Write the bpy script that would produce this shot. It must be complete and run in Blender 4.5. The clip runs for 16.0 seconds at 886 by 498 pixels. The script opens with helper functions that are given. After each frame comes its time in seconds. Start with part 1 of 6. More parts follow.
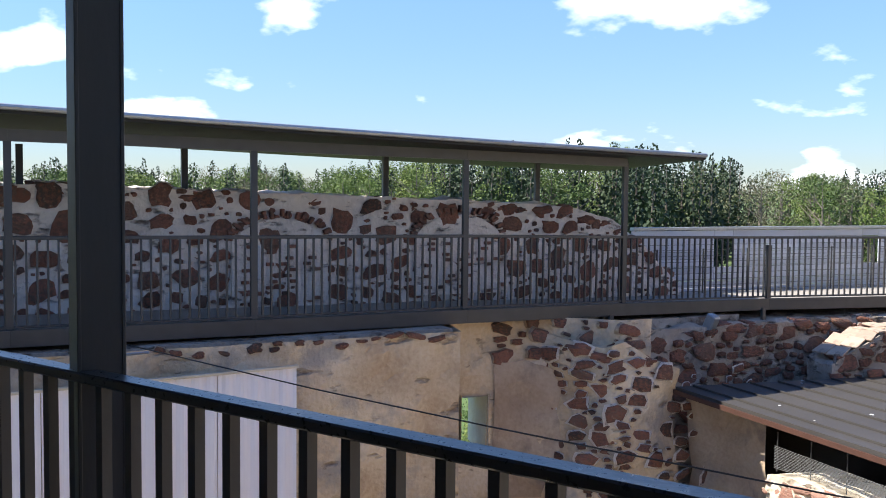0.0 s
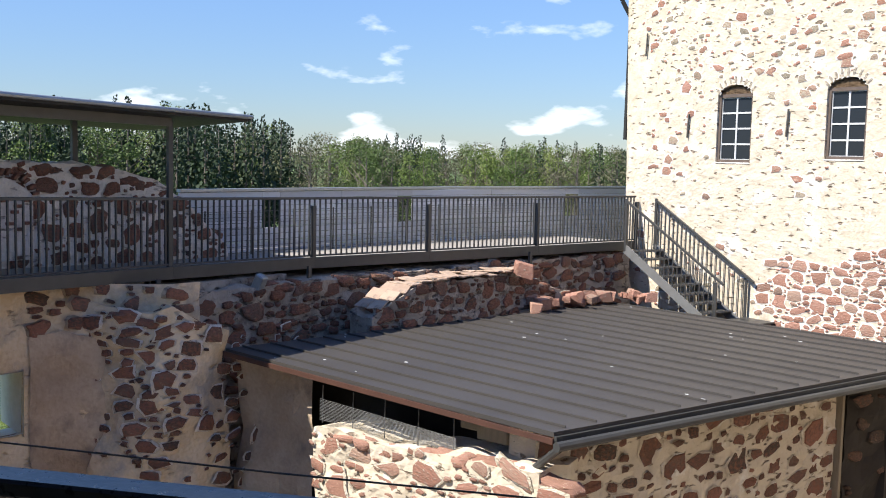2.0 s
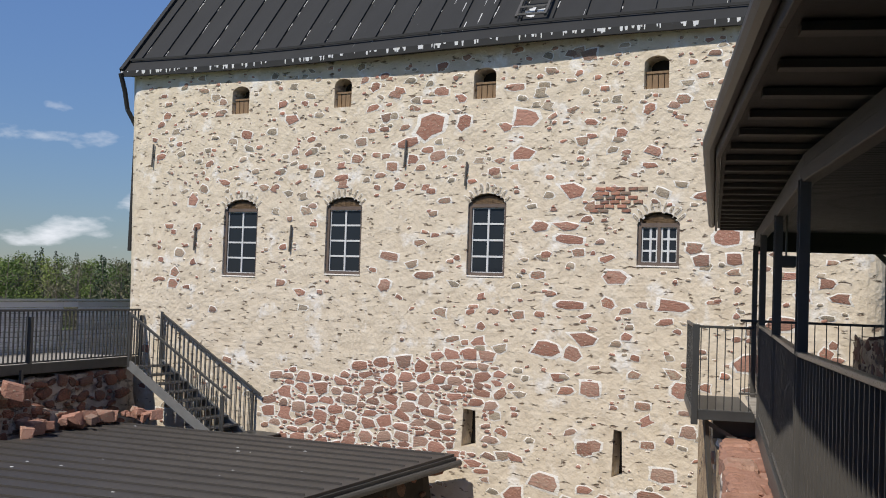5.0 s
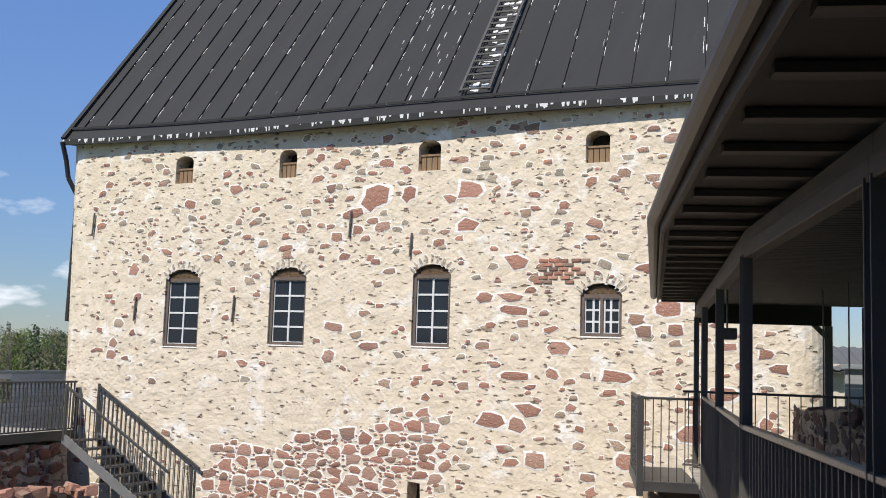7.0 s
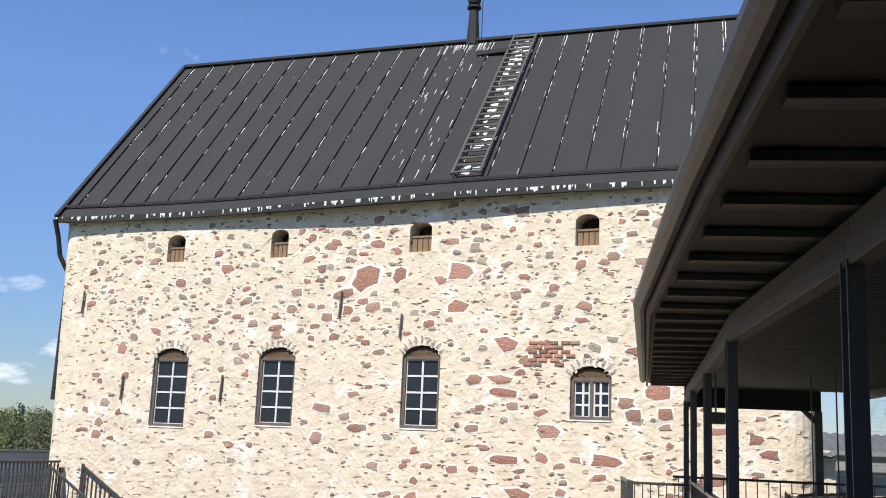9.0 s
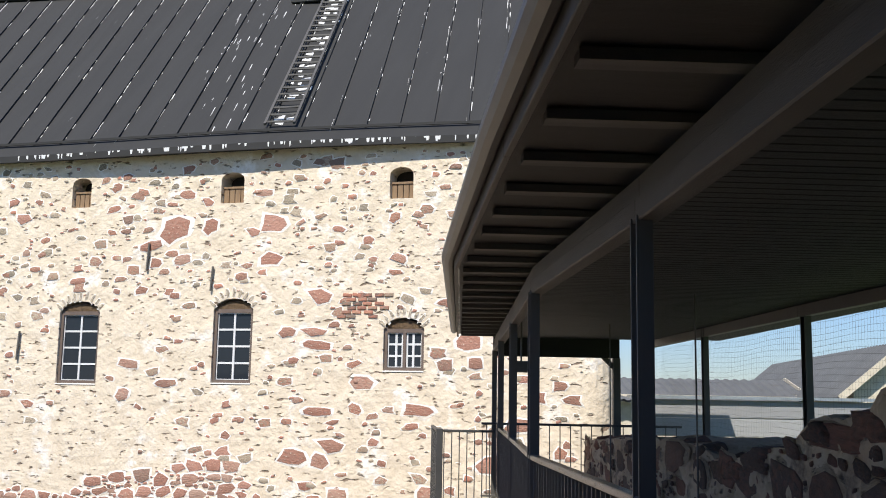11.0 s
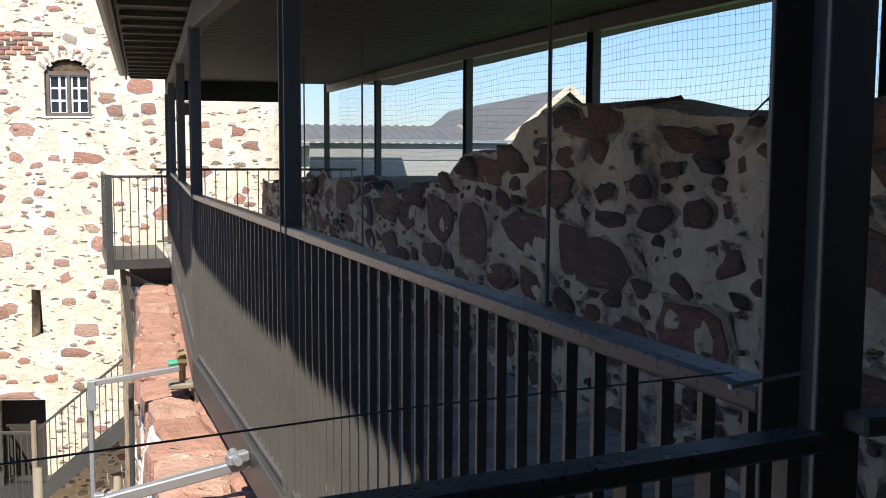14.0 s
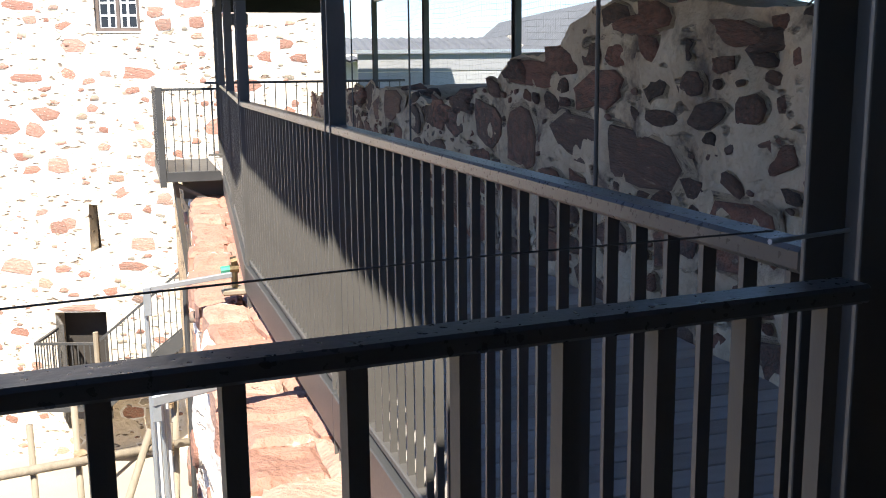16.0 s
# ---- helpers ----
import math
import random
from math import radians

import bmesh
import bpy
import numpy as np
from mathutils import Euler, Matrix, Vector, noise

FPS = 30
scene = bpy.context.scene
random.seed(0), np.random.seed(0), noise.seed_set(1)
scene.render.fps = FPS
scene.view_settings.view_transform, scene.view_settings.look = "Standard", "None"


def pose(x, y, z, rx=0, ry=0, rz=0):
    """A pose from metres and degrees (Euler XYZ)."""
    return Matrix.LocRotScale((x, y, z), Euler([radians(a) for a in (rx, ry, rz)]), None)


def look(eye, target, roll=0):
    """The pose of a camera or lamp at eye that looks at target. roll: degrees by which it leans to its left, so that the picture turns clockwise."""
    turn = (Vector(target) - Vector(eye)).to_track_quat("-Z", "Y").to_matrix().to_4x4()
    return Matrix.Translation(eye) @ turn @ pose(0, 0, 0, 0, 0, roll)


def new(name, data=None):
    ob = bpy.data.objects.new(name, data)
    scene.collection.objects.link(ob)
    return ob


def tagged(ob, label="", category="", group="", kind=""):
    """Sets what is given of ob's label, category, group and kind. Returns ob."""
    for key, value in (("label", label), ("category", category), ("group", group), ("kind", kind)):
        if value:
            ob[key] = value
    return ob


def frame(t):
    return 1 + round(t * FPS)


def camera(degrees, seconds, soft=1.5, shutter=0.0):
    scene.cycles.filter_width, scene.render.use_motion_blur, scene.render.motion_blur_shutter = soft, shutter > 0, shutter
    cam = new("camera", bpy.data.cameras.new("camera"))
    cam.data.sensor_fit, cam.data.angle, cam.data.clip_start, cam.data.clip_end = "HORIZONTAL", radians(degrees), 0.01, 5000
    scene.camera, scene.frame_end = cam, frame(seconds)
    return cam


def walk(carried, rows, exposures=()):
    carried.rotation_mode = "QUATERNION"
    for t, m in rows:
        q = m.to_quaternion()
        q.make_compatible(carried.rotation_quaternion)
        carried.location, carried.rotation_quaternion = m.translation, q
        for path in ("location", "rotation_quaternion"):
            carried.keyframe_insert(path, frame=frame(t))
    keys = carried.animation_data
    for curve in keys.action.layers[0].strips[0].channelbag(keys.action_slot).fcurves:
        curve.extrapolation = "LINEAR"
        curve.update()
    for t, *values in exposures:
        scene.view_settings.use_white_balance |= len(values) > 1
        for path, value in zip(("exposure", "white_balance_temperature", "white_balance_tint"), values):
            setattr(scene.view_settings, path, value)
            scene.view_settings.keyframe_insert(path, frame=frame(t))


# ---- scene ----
cam = camera(47.1, 16.0, soft=1.0)
# seconds, x, y, z, yaw, pitch, lean
PATH = [
    (0.0, -0.023, -0.277, 1.449, 63.16, -3.34, 0.56),
    (0.5, -0.019, -0.248, 1.453, 58.05, -3.66, 0.44),
    (1.0, -0.036, -0.175, 1.455, 48.86, -4.82, 0.72),
    (1.5, -0.063, -0.125, 1.445, 42.50, -4.96, 1.15),
    (2.0, -0.036, -0.118, 1.456, 38.37, -5.13, 1.31),
    (2.5, -0.023, -0.066, 1.449, 29.94, -4.46, 1.72),
    (3.0, -0.056, -0.022, 1.447, 22.43, -4.59, 1.89),
    (3.5, -0.127, 0.034, 1.432, 17.03, -4.77, 2.16),
    (4.0, -0.150, 0.070, 1.437, 13.55, -4.02, 1.81),
    (4.2, -0.151, 0.080, 1.440, 12.66, -2.80, 1.83),
    (4.5, -0.151, 0.100, 1.446, 12.19, -0.97, 1.85),
    (5.0, -0.149, 0.120, 1.427, 11.31, 2.08, 2.00),
    (5.2, -0.150, 0.106, 1.444, 10.45, 2.56, 2.03),
    (7.3, -0.199, 0.043, 1.464, 8.18, 7.39, 1.99),
    (7.5, -0.193, 0.032, 1.476, 8.24, 8.41, 2.01),
    (8.0, -0.190, 0.035, 1.458, 7.66, 10.30, 2.67),
    (8.2, -0.180, 0.029, 1.454, 7.47, 10.91, 2.97),
    (10.3, -0.150, 0.005, 1.442, 7.82, 9.89, 0.50),
    (10.5, -0.143, 0.010, 1.440, 4.22, 9.78, 0.77),
    (11.0, -0.112, 0.036, 1.462, -2.63, 8.27, 1.00),
    (11.5, -0.042, 0.020, 1.470, -6.95, 6.44, 0.77),
    (12.0, -0.020, 0.012, 1.464, -9.81, 2.69, 0.50),
    (12.5, 0.006, 0.012, 1.448, -12.07, 0.01, -0.06),
    (13.0, 0.023, 0.025, 1.425, -15.05, -2.62, -0.27),
    (13.5, 0.033, 0.040, 1.411, -16.99, -4.43, 0.02),
    (14.0, 0.041, 0.016, 1.398, -20.14, -5.63, 0.27),
    (14.5, 0.065, 0.006, 1.388, -23.66, -6.33, -0.07),
    (15.0, 0.051, -0.014, 1.371, -23.54, -7.00, -0.10),
    (15.5, 0.062, -0.001, 1.334, -19.97, -9.76, 0.03),
    (16.0, 0.066, 0.018, 1.327, -17.19, -10.36, -0.61),
]
EYE = [(t, look((x, y, z), (x - math.sin(radians(w)) * math.cos(radians(p)), y + math.cos(radians(w)) * math.cos(radians(p)), z + math.sin(radians(p))), r))
       for t, x, y, z, w, p, r in PATH]
EXPOSURES = [(0.0, 1.2), (0.7, 0.9), (1.5, 0.9), (2.0, 0.85), (2.5, 0.6), (3.0, 0.35), (3.5, 0.15), (5.0, -0.1), (7.5, 0.4), (8.2, 0.5), (10.5, 0.5), (12.5, 0.65), (14.0, 0.9), (15.0, 1.5), (16.0, 1.65)]
walk(cam, EYE, EXPOSURES)

# ---- light ----
SUN_FROM = Vector((-0.34, -0.74, 1.0)).normalized()
sun = new("sun", bpy.data.lights.new("sun", "SUN"))
sun.data.energy, sun.data.angle, sun.data.color = 4.7, radians(0.55), (1.0, 0.95, 0.86)
sun.matrix_world = look(SUN_FROM * 60, (0, 0, 0))
world = bpy.data.worlds.new("sky")
scene.world = world
world.use_nodes = True
wn, wl = world.node_tree.nodes, world.node_tree.links
wn.clear()


def wnode(kind, **values):
    n = wn.new(kind)
    for k, v in values.items():
        n.inputs[k].default_value = v
    return n


sky = wn.new("ShaderNodeTexSky")
sky.sky_type, sky.sun_disc = "NISHITA", False
sky.sun_elevation, sky.sun_rotation = math.asin(SUN_FROM.z), math.atan2(SUN_FROM.x, SUN_FROM.y)
sky.dust_density, sky.ozone_density, sky.air_density = 0.0, 3.0, 1.0
coord = wn.new("ShaderNodeTexCoord")
split = wn.new("ShaderNodeSeparateXYZ")
wl.new(coord.outputs["Generated"], split.inputs[0])
# cloud sheet: directions laid flat, so that clouds flatten towards the horizon
lift = wn.new("ShaderNodeMath"); lift.operation = "ADD"; lift.inputs[1].default_value = 0.34
wl.new(split.outputs["Z"], lift.inputs[0])
dx = wn.new("ShaderNodeMath"); dx.operation = "DIVIDE"
dy = wn.new("ShaderNodeMath"); dy.operation = "DIVIDE"
wl.new(split.outputs["X"], dx.inputs[0]); wl.new(lift.outputs[0], dx.inputs[1])
wl.new(split.outputs["Y"], dy.inputs[0]); wl.new(lift.outputs[0], dy.inputs[1])
flat = wn.new("ShaderNodeCombineXYZ")
wl.new(dx.outputs[0], flat.inputs[0]); wl.new(dy.outputs[0], flat.inputs[1])
puffs = wnode("ShaderNodeTexNoise", Scale=2.9, Detail=8.0, Roughness=0.5)
wl.new(flat.outputs[0], puffs.inputs["Vector"])
edge = wn.new("ShaderNodeValToRGB")
edge.color_ramp.elements[0].position, edge.color_ramp.elements[1].position = 0.56, 0.66
# the clouds thin out overhead
high = wn.new("ShaderNodeMath"); high.operation = "SUBTRACT"; high.inputs[1].default_value = 0.22; high.use_clamp = True
wl.new(split.outputs["Z"], high.inputs[0])
thin_out = wn.new("ShaderNodeMath"); thin_out.operation = "MULTIPLY_ADD"; thin_out.inputs[1].default_value = -1.0
wl.new(high.outputs[0], thin_out.inputs[0]); wl.new(puffs.outputs["Fac"], thin_out.inputs[2])
# and the east is clear
east = wn.new("ShaderNodeMapRange")
east.inputs["From Min"].default_value, east.inputs["From Max"].default_value = -0.1, 0.2
east.inputs["To Min"].default_value, east.inputs["To Max"].default_value = 0.0, 0.3
wl.new(split.outputs["X"], east.inputs["Value"])
clear = wn.new("ShaderNodeMath"); clear.operation = "SUBTRACT"
wl.new(thin_out.outputs[0], clear.inputs[0]); wl.new(east.outputs[0], clear.inputs[1])
wl.new(clear.outputs[0], edge.inputs[0])
mix = wn.new("ShaderNodeMixRGB")
mix.inputs[2].default_value = (6.0, 6.2, 6.6, 1)
tint = wn.new("ShaderNodeMixRGB"); tint.blend_type = "MULTIPLY"
tint.inputs[0].default_value, tint.inputs[2].default_value = 1.0, (0.555, 0.635, 0.81, 1)
low = wn.new("ShaderNodeMapRange")
low.inputs["From Min"].default_value, low.inputs["From Max"].default_value = 0.0, 0.32
low.inputs["To Min"].default_value, low.inputs["To Max"].default_value = 0.5, 1.0
wl.new(split.outputs["Z"], low.inputs["Value"])
deep_sky = wn.new("ShaderNodeVectorMath"); deep_sky.operation = "SCALE"
wl.new(sky.outputs[0], deep_sky.inputs[0]); wl.new(low.outputs[0], deep_sky.inputs["Scale"])
wl.new(deep_sky.outputs[0], tint.inputs[1])
wl.new(edge.outputs["Color"], mix.inputs[0]); wl.new(tint.outputs[0], mix.inputs[1])
back = wnode("ShaderNodeBackground", Strength=0.15)
wout = wn.new("ShaderNodeOutputWorld")
wl.new(mix.outputs[0], back.inputs[0]); wl.new(back.outputs[0], wout.inputs[0])

# ---- materials ----


def ramp_mat(name, colours, rough=0.85, metal=0.0, scale=6.0, fine=60.0, bump=0.3, spread=0.35, random_from="", stretch=(1, 1, 1), rough_var=0.1, coords="Object", blotch=None, blotch_at=(0.55, 0.7), blotch_scale=2.0, shaded_pits=None, depth=0.03):
    """Colours are mixed by noise at two scales, or by a random number for each object or island."""
    m = bpy.data.materials.new(name)
    m.use_nodes = True
    n, l = m.node_tree.nodes, m.node_tree.links
    b = n["Principled BSDF"]
    b.inputs["Metallic"].default_value = metal
    tc = n.new("ShaderNodeTexCoord"); mp = n.new("ShaderNodeMapping")
    mp.inputs["Scale"].default_value = stretch
    l.new(tc.outputs[coords], mp.inputs[0])
    big = n.new("ShaderNodeTexNoise"); big.inputs["Scale"].default_value, big.inputs["Detail"].default_value = scale, 6
    small = n.new("ShaderNodeTexNoise"); small.inputs["Scale"].default_value, small.inputs["Detail"].default_value = fine, 5
    l.new(mp.outputs[0], big.inputs["Vector"]); l.new(mp.outputs[0], small.inputs["Vector"])
    add = n.new("ShaderNodeMath"); add.operation = "MULTIPLY_ADD"; add.inputs[1].default_value = 0.35
    l.new(small.outputs["Fac"], add.inputs[0]); l.new(big.outputs["Fac"], add.inputs[2])
    shift = n.new("ShaderNodeMath"); shift.operation = "SUBTRACT"; shift.inputs[1].default_value = 0.175
    l.new(add.outputs[0], shift.inputs[0])
    fac = shift.outputs[0]
    if random_from:
        if random_from == "object":
            src = n.new("ShaderNodeObjectInfo").outputs["Random"]
        else:
            src = n.new("ShaderNodeNewGeometry").outputs["Random Per Island"]
        mul = n.new("ShaderNodeMath"); mul.operation = "MULTIPLY_ADD"; mul.inputs[1].default_value = spread
        half = n.new("ShaderNodeMath"); half.operation = "SUBTRACT"; half.inputs[1].default_value = 0.5
        l.new(fac, half.inputs[0]); l.new(half.outputs[0], mul.inputs[0]); l.new(src, mul.inputs[2])
        fac = mul.outputs[0]
        pos = [i / (len(colours) - 1) for i in range(len(colours))]
    else:
        pos = [0.5 + spread * (i / max(1, len(colours) - 1) - 0.5) * 2 * 0.5 for i in range(len(colours))]
    ramp = n.new("ShaderNodeValToRGB")
    e = ramp.color_ramp.elements
    while len(e) < len(colours):
        e.new(0.5)
    for el, p, c in zip(e, pos, colours):
        el.position, el.color = p, (*c, 1)
    l.new(fac, ramp.inputs[0])
    colour = ramp.outputs[0]
    if blotch:
        sp = n.new("ShaderNodeTexNoise"); sp.inputs["Scale"].default_value, sp.inputs["Detail"].default_value = blotch_scale, 8
        sp.inputs["Roughness"].default_value = 0.65
        l.new(mp.outputs[0], sp.inputs["Vector"])
        r2 = n.new("ShaderNodeValToRGB")
        r2.color_ramp.elements[0].position, r2.color_ramp.elements[1].position = blotch_at
        l.new(sp.outputs["Fac"], r2.inputs[0])
        mx = n.new("ShaderNodeMixRGB"); mx.inputs[2].default_value = (*blotch, 1)
        l.new(r2.outputs[0], mx.inputs[0]); l.new(colour, mx.inputs[1])
        colour = mx.outputs[0]
    # crevices: their shadow is painted into the colour, and the bump sinks there
    if shaded_pits:
        pn = n.new("ShaderNodeTexNoise"); pn.inputs["Scale"].default_value, pn.inputs["Detail"].default_value = shaded_pits[0], 4
        pm = n.new("ShaderNodeMapping"); pm.inputs["Scale"].default_value = (0.55, 0.55, 1.5)
        l.new(tc.outputs[coords], pm.inputs[0]); l.new(pm.outputs[0], pn.inputs["Vector"])
        pr = n.new("ShaderNodeValToRGB")
        pr.color_ramp.elements[0].position, pr.color_ramp.elements[1].position = shaded_pits[1], shaded_pits[2]
        l.new(pn.outputs["Fac"], pr.inputs[0])
        px = n.new("ShaderNodeMixRGB"); px.inputs[2].default_value = (*shaded_pits[3], 1)
        l.new(pr.outputs[0], px.inputs[0]); l.new(colour, px.inputs[1])
        colour = px.outputs[0]
        deep = n.new("ShaderNodeMath"); deep.operation = "MULTIPLY_ADD"; deep.inputs[1].default_value = -0.8
        l.new(pr.outputs[0], deep.inputs[0]); l.new(add.outputs[0], deep.inputs[2])
        relief = deep.outputs[0]
    else:
        relief = add.outputs[0]
    l.new(colour, b.inputs["Base Color"])
    rr = n.new("ShaderNodeMath"); rr.operation = "MULTIPLY_ADD"; rr.inputs[1].default_value, rr.inputs[2].default_value = rough_var, rough - rough_var / 2
    l.new(small.outputs["Fac"], rr.inputs[0]); l.new(rr.outputs[0], b.inputs["Roughness"])
    if bump:
        bp = n.new("ShaderNodeBump"); bp.inputs["Strength"].default_value, bp.inputs["Distance"].default_value = bump, depth
        l.new(relief, bp.inputs["Height"]); l.new(bp.outputs[0], b.inputs["Normal"])
    return m


REDS = [(0.10, 0.085, 0.07), (0.38, 0.155, 0.10), (0.22, 0.115, 0.08), (0.44, 0.20, 0.13), (0.24, 0.195, 0.14), (0.40, 0.175, 0.115), (0.17, 0.14, 0.105), (0.34, 0.14, 0.09)]
DARKS = [(0.085, 0.055, 0.04), (0.25, 0.10, 0.06), (0.13, 0.07, 0.048), (0.30, 0.125, 0.08), (0.15, 0.095, 0.068), (0.22, 0.09, 0.055)]
FIELD = [(0.34, 0.275, 0.195), (0.36, 0.15, 0.10), (0.40, 0.33, 0.24), (0.22, 0.19, 0.145), (0.38, 0.31, 0.22), (0.33, 0.16, 0.11), (0.44, 0.37, 0.275), (0.30, 0.245, 0.18), (0.40, 0.18, 0.12), (0.27, 0.225, 0.165)]
BRICKY = [(0.34, 0.17, 0.12), (0.42, 0.225, 0.165), (0.28, 0.15, 0.105), (0.38, 0.19, 0.135), (0.38, 0.26, 0.195), (0.31, 0.145, 0.10), (0.24, 0.16, 0.12)]
M = {}
M["plaster"] = ramp_mat("lime_plaster", [(0.50, 0.41, 0.30), (0.62, 0.53, 0.405), (0.68, 0.60, 0.485)], 0.95, depth=0.06, scale=3.2, fine=13, bump=1.0, spread=0.8, blotch=(0.74, 0.70, 0.64), blotch_at=(0.55, 0.66), blotch_scale=1.5, shaded_pits=(8.0, 0.61, 0.68, (0.22, 0.16, 0.115)))
M["lime"] = ramp_mat("white_lime_rim", [(0.68, 0.63, 0.55), (0.84, 0.81, 0.76)], 0.95, scale=8, fine=40, bump=0.6, spread=0.8)
M["stone"] = ramp_mat("red_granite_stones", REDS, 0.88, scale=7, fine=38, bump=0.7, spread=0.5, random_from="object", blotch=(0.55, 0.49, 0.40), blotch_at=(0.68, 0.76), blotch_scale=9)
M["stone_mass"] = ramp_mat("red_granite_small_stones", REDS, 0.88, scale=7, fine=38, bump=0.7, spread=0.5, random_from="island", blotch=(0.55, 0.49, 0.40), blotch_at=(0.66, 0.74), blotch_scale=6)
for key, cols, frm in (("field_stone", FIELD, "object"), ("field_stone_mass", FIELD, "island"), ("red_stone", BRICKY, "object"), ("red_stone_mass", BRICKY, "island")):
    M[key] = ramp_mat(key, cols, 0.9, scale=7, fine=34, bump=0.8, spread=0.4, random_from=frm, blotch=(0.58, 0.51, 0.40), blotch_at=(0.60, 0.70), blotch_scale=7)
# cut below dark_wood: puts the roofs' underside shade into the colour, against bounced sun
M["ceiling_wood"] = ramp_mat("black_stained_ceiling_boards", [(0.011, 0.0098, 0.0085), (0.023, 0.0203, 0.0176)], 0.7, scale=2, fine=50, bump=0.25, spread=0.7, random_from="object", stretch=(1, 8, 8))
M["rail_paint"] = ramp_mat("glossy_dark_rail_paint", [(0.045, 0.044, 0.042), (0.07, 0.068, 0.065)], 0.3, 0.0, scale=6, fine=90, bump=0.06, spread=0.8, rough_var=0.2)
M["dark_stone"] = ramp_mat("dark_fieldstones", DARKS, 0.85, scale=5, fine=30, bump=0.9, spread=0.9, random_from="object", blotch=(0.40, 0.29, 0.19), blotch_at=(0.60, 0.70), blotch_scale=4, depth=0.05)
M["dark_stone_mass"] = ramp_mat("dark_small_fieldstones", DARKS, 0.85, scale=9, fine=40, bump=0.9, spread=0.9, random_from="island", blotch=(0.40, 0.29, 0.19), blotch_at=(0.60, 0.70), blotch_scale=8, depth=0.05)
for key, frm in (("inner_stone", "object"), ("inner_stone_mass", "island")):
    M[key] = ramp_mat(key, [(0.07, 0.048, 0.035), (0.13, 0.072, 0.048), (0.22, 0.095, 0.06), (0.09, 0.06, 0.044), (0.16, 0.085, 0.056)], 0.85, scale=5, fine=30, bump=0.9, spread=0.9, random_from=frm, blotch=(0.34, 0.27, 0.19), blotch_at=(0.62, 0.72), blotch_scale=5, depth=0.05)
M["inner_mortar"] = ramp_mat("pale_pink_mortar", [(0.30, 0.20, 0.125), (0.46, 0.345, 0.225), (0.58, 0.455, 0.315)], 0.95, scale=3.2, fine=22, bump=1.0, spread=0.8, blotch=(0.15, 0.11, 0.08), blotch_at=(0.53, 0.66), blotch_scale=3.0, shaded_pits=(7.0, 0.60, 0.70, (0.13, 0.10, 0.08)), depth=0.07)
M["mortar"] = ramp_mat("pale_mortar", [(0.29, 0.185, 0.105), (0.47, 0.34, 0.205), (0.58, 0.45, 0.295)], 0.95, scale=3.2, fine=20, bump=1.0, spread=0.8, blotch=(0.16, 0.115, 0.09), blotch_at=(0.54, 0.66), blotch_scale=3.0, shaded_pits=(6.0, 0.58, 0.70, (0.12, 0.085, 0.07)), depth=0.07)
M["grey_mortar"] = ramp_mat("grey_brown_mortar", [(0.22, 0.18, 0.145), (0.36, 0.305, 0.25), (0.47, 0.41, 0.34)], 0.95, scale=3.2, fine=20, bump=1.0, spread=0.8, blotch=(0.15, 0.115, 0.095), blotch_at=(0.52, 0.64), blotch_scale=3.0, shaded_pits=(7.0, 0.58, 0.68, (0.11, 0.085, 0.07)), depth=0.07)
M["white_mortar"] = ramp_mat("white_mortar", [(0.58, 0.49, 0.41), (0.72, 0.635, 0.55), (0.80, 0.72, 0.64)], 0.95, scale=3.2, fine=20, bump=1.0, spread=0.8, blotch=(0.30, 0.25, 0.22), blotch_at=(0.62, 0.78), blotch_scale=2.0, shaded_pits=(6.0, 0.60, 0.72, (0.16, 0.12, 0.10)), depth=0.07)
M["old_plaster"] = ramp_mat("old_yellow_plaster", [(0.36, 0.235, 0.13), (0.60, 0.46, 0.30), (0.73, 0.62, 0.47)], 0.95, scale=1.1, fine=16, bump=0.9, spread=0.6, blotch=(0.36, 0.31, 0.255), blotch_at=(0.50, 0.64), blotch_scale=1.3, shaded_pits=(4.0, 0.62, 0.74, (0.24, 0.17, 0.12)), depth=0.08)
M["steel"] = ramp_mat("dark_grey_painted_steel", [(0.066, 0.061, 0.054), (0.096, 0.089, 0.079)], 0.5, 0.0, scale=5, fine=90, bump=0.05, spread=0.8)
M["steel_far"] = ramp_mat("grey_painted_steel", [(0.035, 0.035, 0.034), (0.06, 0.06, 0.058)], 0.45, 0.0, scale=5, fine=90, bump=0.05, spread=0.8)
M["galv"] = ramp_mat("galvanised_steel", [(0.30, 0.32, 0.33), (0.45, 0.47, 0.48)], 0.45, 0.6, scale=9, fine=80, bump=0.05, spread=0.8)
M["roof_tin"] = ramp_mat("black_painted_sheet", [(0.012, 0.0118, 0.0115), (0.023, 0.0225, 0.0215)], 0.8, 0.0, scale=1.2, fine=40, bump=0.12, spread=0.9, blotch=(0.30, 0.30, 0.30), blotch_at=(0.69, 0.74), blotch_scale=5.5, stretch=(2.2, 0.22, 0.22))
M["render_coat"] = ramp_mat("brown_grey_render", [(0.27, 0.185, 0.12), (0.42, 0.315, 0.22), (0.54, 0.43, 0.31)], 0.95, scale=1.0, fine=18, bump=0.8, spread=0.6, blotch=(0.18, 0.14, 0.12), blotch_at=(0.52, 0.68), blotch_scale=1.1, depth=0.05)
M["steel_mid"] = ramp_mat("worn_light_grey_steel", [(0.15, 0.15, 0.148), (0.23, 0.23, 0.225)], 0.5, 0.2, scale=5, fine=70, bump=0.05, spread=0.8)
